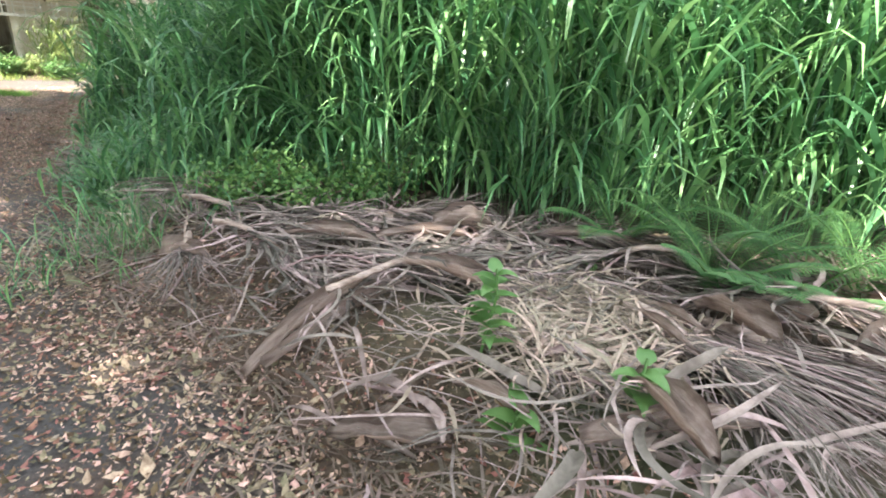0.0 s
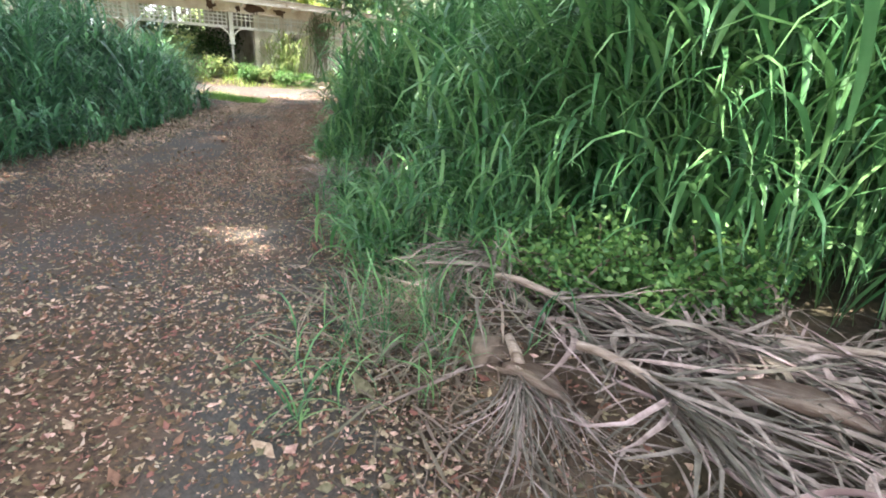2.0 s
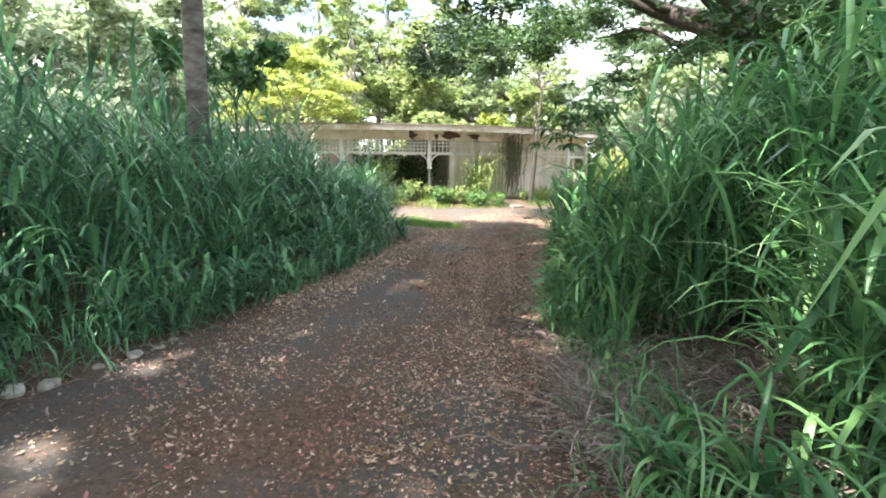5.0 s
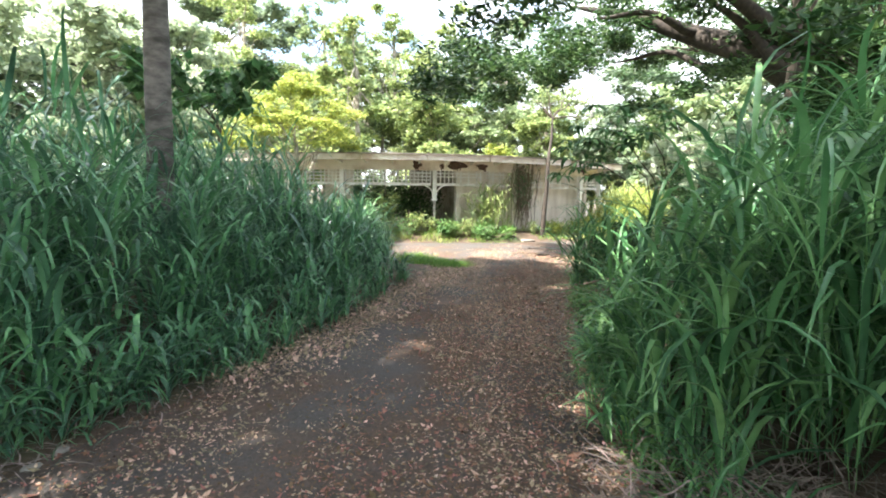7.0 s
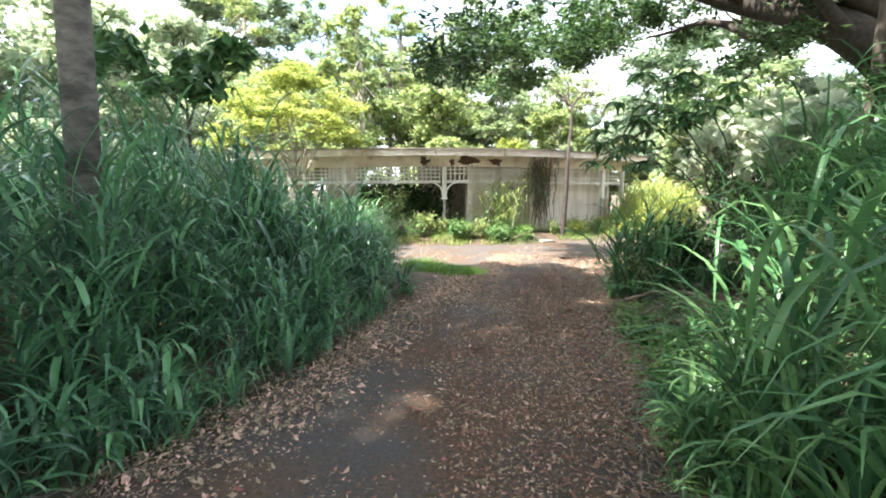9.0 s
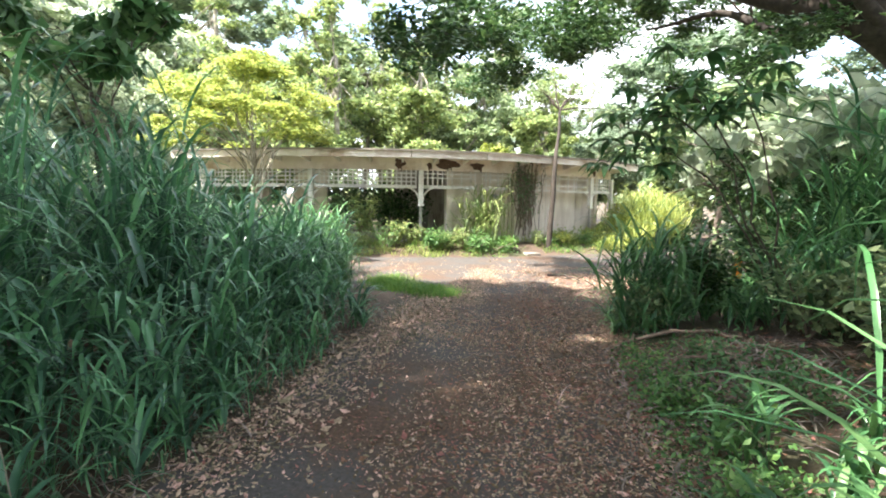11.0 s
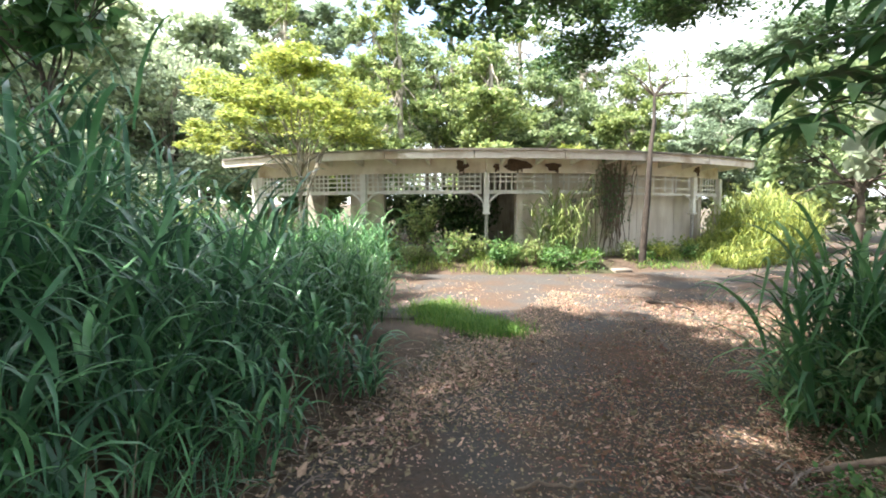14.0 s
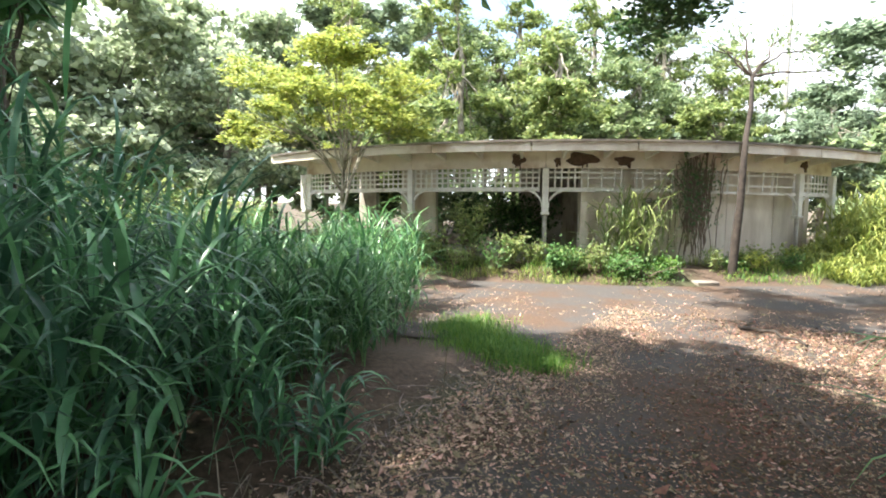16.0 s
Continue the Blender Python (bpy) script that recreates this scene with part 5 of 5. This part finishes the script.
def sheath(at, w, L, W, curl, label, material=None, tilt=0.1):
    """A boat-shaped dry leaf base: a curled, tapering sheet with thickness."""
    bm = bmesh.new()
    nu, nv = 14, 7
    grid = []
    for q in range(nu):
        u = q / (nu - 1)
        half = W / 2 * (math.sin(math.pi * min(1, u * 0.85 + 0.13)) ** 0.7)
        row = []
        for k in range(nv):
            v = (k / (nv - 1) - 0.5) * 2
            row.append(bm.verts.new((u * L, v * half * math.cos(curl * abs(v) * 0.7), curl * half * v * v + tilt * L * u * (1 - u) * 2 + 0.01 * math.sin(u * 9 + v * 3) + 0.035 * W * math.sin(u * 23 + v * 2 + L * 40) + 0.05 * W * math.sin(v * 9 + u * 4 + L * 17))))
        grid.append(row)
    for q in range(nu - 1):
        for k in range(nv - 1):
            bm.faces.new((grid[q][k], grid[q + 1][k], grid[q + 1][k + 1], grid[q][k + 1])).smooth = True
    bmesh.ops.solidify(bm, geom=bm.faces[:], thickness=0.008)
    ob = tagged(part("leaf_sheath", bm, material or M_SHEATH, None), label, "leaf sheath", "sheaths of the heap")
    ob.location = (at[0], at[1], float(ground_z(at[0], at[1])) + at[2] + 0.04)
    zb = float(ground_z(at[0] + L * math.cos(w), at[1] + L * math.sin(w))) + at[2] + 0.02
    ob.rotation_euler = (rng.normal(0, 0.15), -math.atan2(zb - ob.location.z, L), w)


SH = "curled dry brown palm leaf sheath on the heap"
for at, w, L, W, c in [((-0.12, 2.0, 0.06), -0.2, 0.5, 0.2, 0.3), ((-0.5, 2.3, 0.10), 0.85, 1.45, 0.12, 1.0), ((-0.58, 2.28, 0.08), 0.9, 0.85, 0.12, 1.0), ((0.12, 3.62, 0.16), 0.25, 0.42, 0.24, 1.2),
                       ((-1.5, 3.3, 0.10), -0.5, 0.4, 0.12, 1.2), ((1.08, 2.62, 0.16), -1.2, 0.5, 0.05, 0.6), ((1.2, 2.75, 0.15), -1.15, 0.45, 0.05, 0.6), ((1.5, 2.72, 0.18), -1.3, 0.45, 0.22, 0.8), ((0.05, 2.75, 0.12), -0.2, 0.6, 0.14, 0.9), ((1.95, 2.3, 0.12), 0.5, 0.6, 0.22, 0.8),
                       ((0.35, 2.1, 0.08), -0.7, 0.4, 0.12, 0.9), ((0.75, 1.75, 0.08), 0.2, 0.7, 0.12, 0.8), ((-0.75, 3.25, 0.12), 0.1, 0.6, 0.12, 1.0), ((-0.2, 3.3, 0.12), 0.3, 0.7, 0.10, 1.0), ((0.95, 2.0, 0.1), -1.2, 0.4, 0.16, 0.9), ((2.4, 2.9, 0.1), -0.6, 0.7, 0.14, 0.9), ((0.6, 3.5, 0.12), -0.1, 0.9, 0.08, 0.9)]:
    sheath(at, w, L, W, c, SH)
n = 8000
x, y = rng.uniform(-2.9, 4.2, n), rng.uniform(0.8, 5.6, n)
ok = rng.random(n) < mound(x, y) * np.clip(0.6 + 0.4 * lumps(x, y, 3.0, 6.0), 0.1, 1)
straw("dry_debris", x[ok], y[ok], rng.uniform(0.12, 0.55, ok.sum()), M_DEAD, "tangled grey dead leaf strips of the heap", 0.12, (0.004, 0.018), "debris")


def strips(n, keep, size, wide, label, lift):
    """Broad dead leaf strips: long curled ribbons that lie across one another."""
    x, y = rng.uniform(-2.9, 4.2, n * 3), rng.uniform(0.8, 5.6, n * 3)
    ok = np.flatnonzero(rng.random(n * 3) < keep(x, y))[:n]
    x, y, n = x[ok], y[ok], len(ok)
    flow = 0.6 * np.sin(1.3 * x + 0.5) + 0.9 * np.sin(1.7 * y) + np.where(rng.random(n) < 0.5, 0, math.pi)
    b = np.stack([x, y, ground_z(x, y) + rng.uniform(0.0, lift, n)], 1)
    V, F = blades(b, flow + rng.normal(0, 0.55, n), rng.uniform(*size, n), rng.uniform(*wide, n), rng.uniform(1.05, 1.6, n), rng.uniform(1.45, 2.1, n), 9, rng.normal(0, 0.9, n), power=1.0, fold=0.34, tip=4)
    tagged(piece("dead_leaf_strips", (hug(crinkle(V, 0.011, 6.0), 0.01), F), M_STRIP), label, "debris", kind="stuff")


strips(520, lambda x, y: mound(x, y) * np.clip(0.6 + 0.5 * lumps(x, y, 2.2, 3.0), 0.1, 1), (0.25, 0.7), (0.012, 0.034), "broad curled grey-brown dead palm leaf strips on the heap", 0.17)
strips(110, lambda x, y: mound(x, y), (0.3, 0.6), (0.03, 0.06), "wide torn brown dead leaf pieces on the heap", 0.16)

n = 1500
x, y = rng.normal(0.9, 0.26, n), rng.normal(2.55, 0.3, n)
straw("dry_debris", x, y, rng.uniform(0.1, 0.3, n), M_TAN, "tan dry husk flakes on the heap", 0.16, (0.006, 0.02), "debris")
n = 500
x, y = rng.normal(-2.1, 0.3, n), rng.normal(4.0, 0.4, n)
straw("dry_grass", x, y, rng.uniform(0.2, 0.6, n), M_STRAW, "pale dry grass at the end of the heap", 0.15)
n = 80
x, y = rng.normal(-2.15, 0.25, n), rng.normal(3.8, 0.4, n)
tall_grass("edge_grass", x, y, rng.uniform(0.15, 0.5, n), M_GRASS, "short green grass growing out of the heap's end", per=4, lean=0.6, width=(0.005, 0.014), fold=None)

n = 110
x, y = rng.normal(-2.2, 0.32, n), rng.normal(4.75, 0.3, n)
tall_grass("edge_grass", x, y, rng.uniform(0.4, 1.0, n), M_GRASS, "arching green grass behind the end of the heap", per=5, lean=0.4, width=(0.014, 0.036))
n = 5200
r = resample(RIGHT[2:5], n)
x, y = r[:, 0] + rng.normal(-0.02, 0.3, n), r[:, 1] + rng.normal(-0.02, 0.3, n)
c = np.stack([x, y, np.maximum(ground_z(x, y), 0.012) + rng.uniform(0.008, 0.03, n)], 1)
tagged(piece("leaf_litter", leaves(c, 0.028 * rng.lognormal(0, 0.45, n), 0.5, 0.4, 0.0, 0.12), M_LITTER), "tan and brown leaf crumbs along the foot of the heap", "leaf litter", kind="stuff")
r = resample(RIGHT[2:5], 1500)
x, y = r[:, 0] + rng.normal(0.1, 0.22, 1500), r[:, 1] + rng.normal(0.1, 0.22, 1500)
straw("dry_debris", x, y, rng.uniform(0.06, 0.3, 1500), M_TWIG, "dark broken twigs and strips along the foot of the heap", 0.05, (0.005, 0.016), "debris")

n = 7000
r = resample(LEFT[5:], n)
x, y = r[:, 0] + 0.12 + rng.normal(0, 0.28, n), r[:, 1] + 0.1 + rng.normal(0, 0.28, n)
c = np.stack([x, y, np.maximum(ground_z(x, y), 0.018) + rng.uniform(0.006, 0.03, n)], 1)
tagged(piece("leaf_litter", leaves(c, 0.034 * rng.lognormal(0, 0.45, n), 0.5, 0.4, 0.0, 0.12), M_LITTER), "tan dry leaves gathered along the foot of the grass bank", "leaf litter", kind="stuff")

n = 1100
x, y = rng.normal(-6.9, 0.6, n), rng.normal(11.9, 0.75, n)
straw("dry_debris", x, y, rng.uniform(0.1, 0.45, n), M_DEAD, "dry leaves and stalks on the bare soil at the bend", 0.1, (0.005, 0.02), "debris")
n = 3500
x, y = rng.normal(-6.9, 0.8, n), rng.normal(11.9, 0.9, n)
c = np.stack([x, y, np.maximum(ground_z(x, y), 0.012) + rng.uniform(0.01, 0.03, n)], 1)
tagged(piece("leaf_litter", leaves(c, 0.05 * rng.lognormal(0, 0.4, n), 0.5, 0.35, 0.0, 0.12), M_RED), "dark fallen leaves on the bare soil at the bend", "leaf litter", kind="stuff")
x, y = edge(LEFT[4:-1], (-0.77, -0.64), 26, 0.2, 0.12)
tall_grass("dry_stalks", x, y, rng.uniform(0.5, 1.0, 26), M_STRAW, "thin dry arching stalks at the foot of the grass", per=1, lean=0.7, width=(0.006, 0.012))
for q in range(8):
    bm = bmesh.new()
    r_ = rng.uniform(0.04, 0.08)
    bmesh.ops.create_icosphere(bm, subdivisions=2, radius=r_)
    for v in bm.verts:
        v.co *= 1 + 0.5 * noise.noise(v.co * 12 + Vector((q * 3.1, 0, 0)))
        v.co.z *= 0.6
    p = np.array((-7.15, 3.1)) + q / 7 * np.array((-0.75, 1.7)) + rng.normal(0, 0.07, 2)
    ob = tagged(part("stone", bm, M_STONE, None), "pale rough stone at the edge of the grass", "stone", "stones at the track edge")
    ob.location = (p[0], p[1], float(ground_z(p[0], p[1])) + r_ * 0.3)
n = 3200
x, y = rng.normal(-4.05, 0.45, n), rng.normal(6.4, 0.5, n)
ok = -dist_line(x, y, RIGHT) > -0.15
straw("dry_debris", x[ok], y[ok], rng.uniform(0.12, 0.5, ok.sum()), M_DEAD, "brown heap of dead grass and twigs at the track edge", 0.22, (0.006, 0.016), "debris")
for q in range(24):
    a_ = rng.uniform(0, 6.28)
    x0, y0 = -4.15 + rng.normal(0, 0.4), 6.2 + rng.normal(0, 0.45)
    twig("fallen_twig", (x0, y0, 0.1), (x0 + 0.5 * math.cos(a_), y0 + 0.5 * math.sin(a_), 0.16), 0.008, "thin dry twig on the track edge", 0.03)


def weed(at, h, n, size, label, lift=0.25):
    g0 = float(ground_z(at[0], at[1]))
    e = thing("weed", (at[0], at[1], g0), label, "plant")
    piece("stem", tube(bend((0, 0, -0.02), (0.03, 0.05, h), 0, 6, 0.008), np.linspace(0.008, 0.004, 6), 6), M_WEED, e)
    for q in range(n):
        f = 0.25 + 0.75 * q / n
        w = q * 2.4 + rng.normal(0, 0.4)
        b = np.array([[0.03 * f, 0.05 * f, h * f]])
        piece("leaf", blades(b, np.array([w]), np.array([size * (1.2 - 0.4 * f)]), np.array([size * 0.55]), np.array([rng.uniform(0.7, 1.3)]), np.array([rng.uniform(1.7, 2.4)]), 5, fold=0.12, tip=2.2), M_WEED, e)


weed((0.45, 2.25), 0.42, 20, 0.12, "bright green leafy weed growing out of the heap")
weed((0.55, 1.85), 0.2, 7, 0.14, "small green weed among dead fronds")
weed((0.95, 1.9), 0.22, 7, 0.13, "small green weed among dead fronds")
weed((1.05, 3.1), 0.2, 6, 0.12, "small yellowing weed among dead fronds")


def fern(at, n, L, label):
    g0 = float(ground_z(at[0], at[1]))
    e = thing("fern", (at[0], at[1], g0), label, "fern")
    for q in range(n):
        w, el = q * 2.399 + rng.normal(0, 0.2), rng.uniform(0.8, 1.35)
        P = [np.array([0.0, 0, 0.02])]
        for k in range(10):
            a_ = el - 0.11 * k
            P.append(P[-1] + L / 10 * np.array([math.cos(w) * math.cos(a_), math.sin(w) * math.cos(a_), math.sin(a_)]))
        P = np.array(P)
        m = 34
        f = np.repeat(np.linspace(0.14, 0.99, m), 2) * 10
        i0 = np.minimum(f.astype(int), 9)
        b = P[i0] * (1 - (f - i0))[:, None] + P[i0 + 1] * (f - i0)[:, None]
        ln = 0.15 * np.sin(np.pi * np.clip(f / 10, 0.1, 0.97)) ** 0.8
        fr = piece("frond", blades(b, w + np.tile([1.2, -1.2], m), ln, np.full(2 * m, 0.015), np.full(2 * m, 1.35), np.full(2 * m, 1.8), 3), M_FERN, e)
        piece("rib", tube(P, np.linspace(0.006, 0.002, 11), 5), M_WEED, fr)


for at, n, L in [((1.8, 3.3), 10, 0.85), ((2.2, 3.1), 9, 0.8), ((1.35, 3.65), 8, 0.7), ((2.6, 3.2), 9, 0.8), ((1.7, 3.0), 8, 0.6)]:
    fern(at, n, L, "green feathery fern at the edge of the heap")
for at, r, h, n in [((-1.2, 4.35), 0.45, 0.45, 800), ((-0.6, 4.4), 0.4, 0.45, 800), ((-1.75, 4.6), 0.4, 0.4, 700), ((-1.45, 4.05), 0.35, 0.35, 600), ((-0.35, 4.75), 0.4, 0.5, 700), ((-0.9, 4.2), 0.35, 0.35, 600)]:
    bush("weed_bush", at, r, h, int(n * 1.7), 0.05, M_WEED, "low leafy bright green weeds above the heap", 0.6)

for at, r in [((-1.62, 3.5), 0.095), ((2.05, 2.9), 0.09)]:
    bm = bmesh.new()
    bmesh.ops.create_icosphere(bm, subdivisions=3, radius=r)
    for v in bm.verts:
        v.co *= 1 + 0.45 * noise.noise(v.co * 14 + Vector((at[0] * 7, 0, 0)))
        v.co.z *= 0.85
        v.co.x *= 1.25
    for f_ in bm.faces:
        f_.smooth = True
    ob = tagged(part("frond_base", bm, M_TWIG, None), "dark rounded base of a dead frond", "frond base")
    ob.location = (at[0], at[1], float(ground_z(at[0], at[1])) + r * 0.5)

# ---- leaf litter on the track ----
def flakes(name, n, material, label, size, keep):
    u = rng.random(n)
    k = np.minimum((u * 129).astype(int), 128)
    v = rng.random(n) * 1.14
    p = la[k] * (1 - v)[:, None] + ra[k] * v[:, None] + rng.normal(0, 0.1, (n, 2))
    ok = rng.random(n) < keep(p[:, 0], p[:, 1], v)
    p = p[ok]
    c = np.stack([p[:, 0], p[:, 1], np.maximum(ground_z(p[:, 0], p[:, 1]), 0.012) + rng.uniform(0.008, 0.02, len(p))], 1)
    return tagged(piece(name, leaves(c, size * rng.lognormal(0, 0.4, len(c)), 0.5, 0.3, 0.0, 0.12), material), label, "leaf litter", kind="stuff")


n = 26000
aa, rr = np.radians(rng.uniform(-80, 5, n)), rng.uniform(16.2, 21.2, n)
fx, fy = CX + rr * np.cos(aa), CY + rr * np.sin(aa)
ok = rng.random(n) < np.clip(0.45 + 0.4 * lumps(fx, fy, 0.8, 2.0) + 0.3 * lumps(fx, fy, 2.6, 5.0), 0.05, 1) * (0.35 + 0.65 * smooth(17, 20, rr))
c = np.stack([fx, fy, np.full(n, 0.022) + rng.uniform(0, 0.01, n)], 1)[ok]
tagged(piece("leaf_litter", leaves(c, 0.035 * rng.lognormal(0, 0.4, len(c)), 0.5, 0.3, 0.0, 0.12), M_LITTER), "brown fallen leaf flakes on the curving drive", "leaf litter", kind="stuff")
near = lambda x, y: smooth(-5.5, -1.0, y)
flakes("leaf_litter", 210000, M_LITTER, "tan and brown fallen leaf flakes on the asphalt", 0.024, lambda x, y, v: near(x, y) * np.clip(0.22 + 0.3 * lumps(x, y, 1.1, 3.0) + 0.25 * lumps(x, y, 3.7, 1.0) + 0.55 * smooth(0.4, 0.9, v) + 0.9 * smooth(9.5, 11.5, y) * smooth(0.35, 0.08, v), 0.03, 1))
flakes("leaf_litter", 190000, M_RED, "reddish-brown fallen leaf flakes on the asphalt", 0.026, lambda x, y, v: near(x, y) * np.clip(0.14 + 0.3 * lumps(x, y, 0.9, 8.0) + 0.25 * lumps(x, y, 2.9, 4.0) + 0.85 * smooth(0.25, 0.75, v), 0.02, 1))
flakes("fallen_leaves", 3500, M_TAN, "larger pale fallen leaves scattered on the track", 0.03, lambda x, y, v: near(x, y) * 0.6)
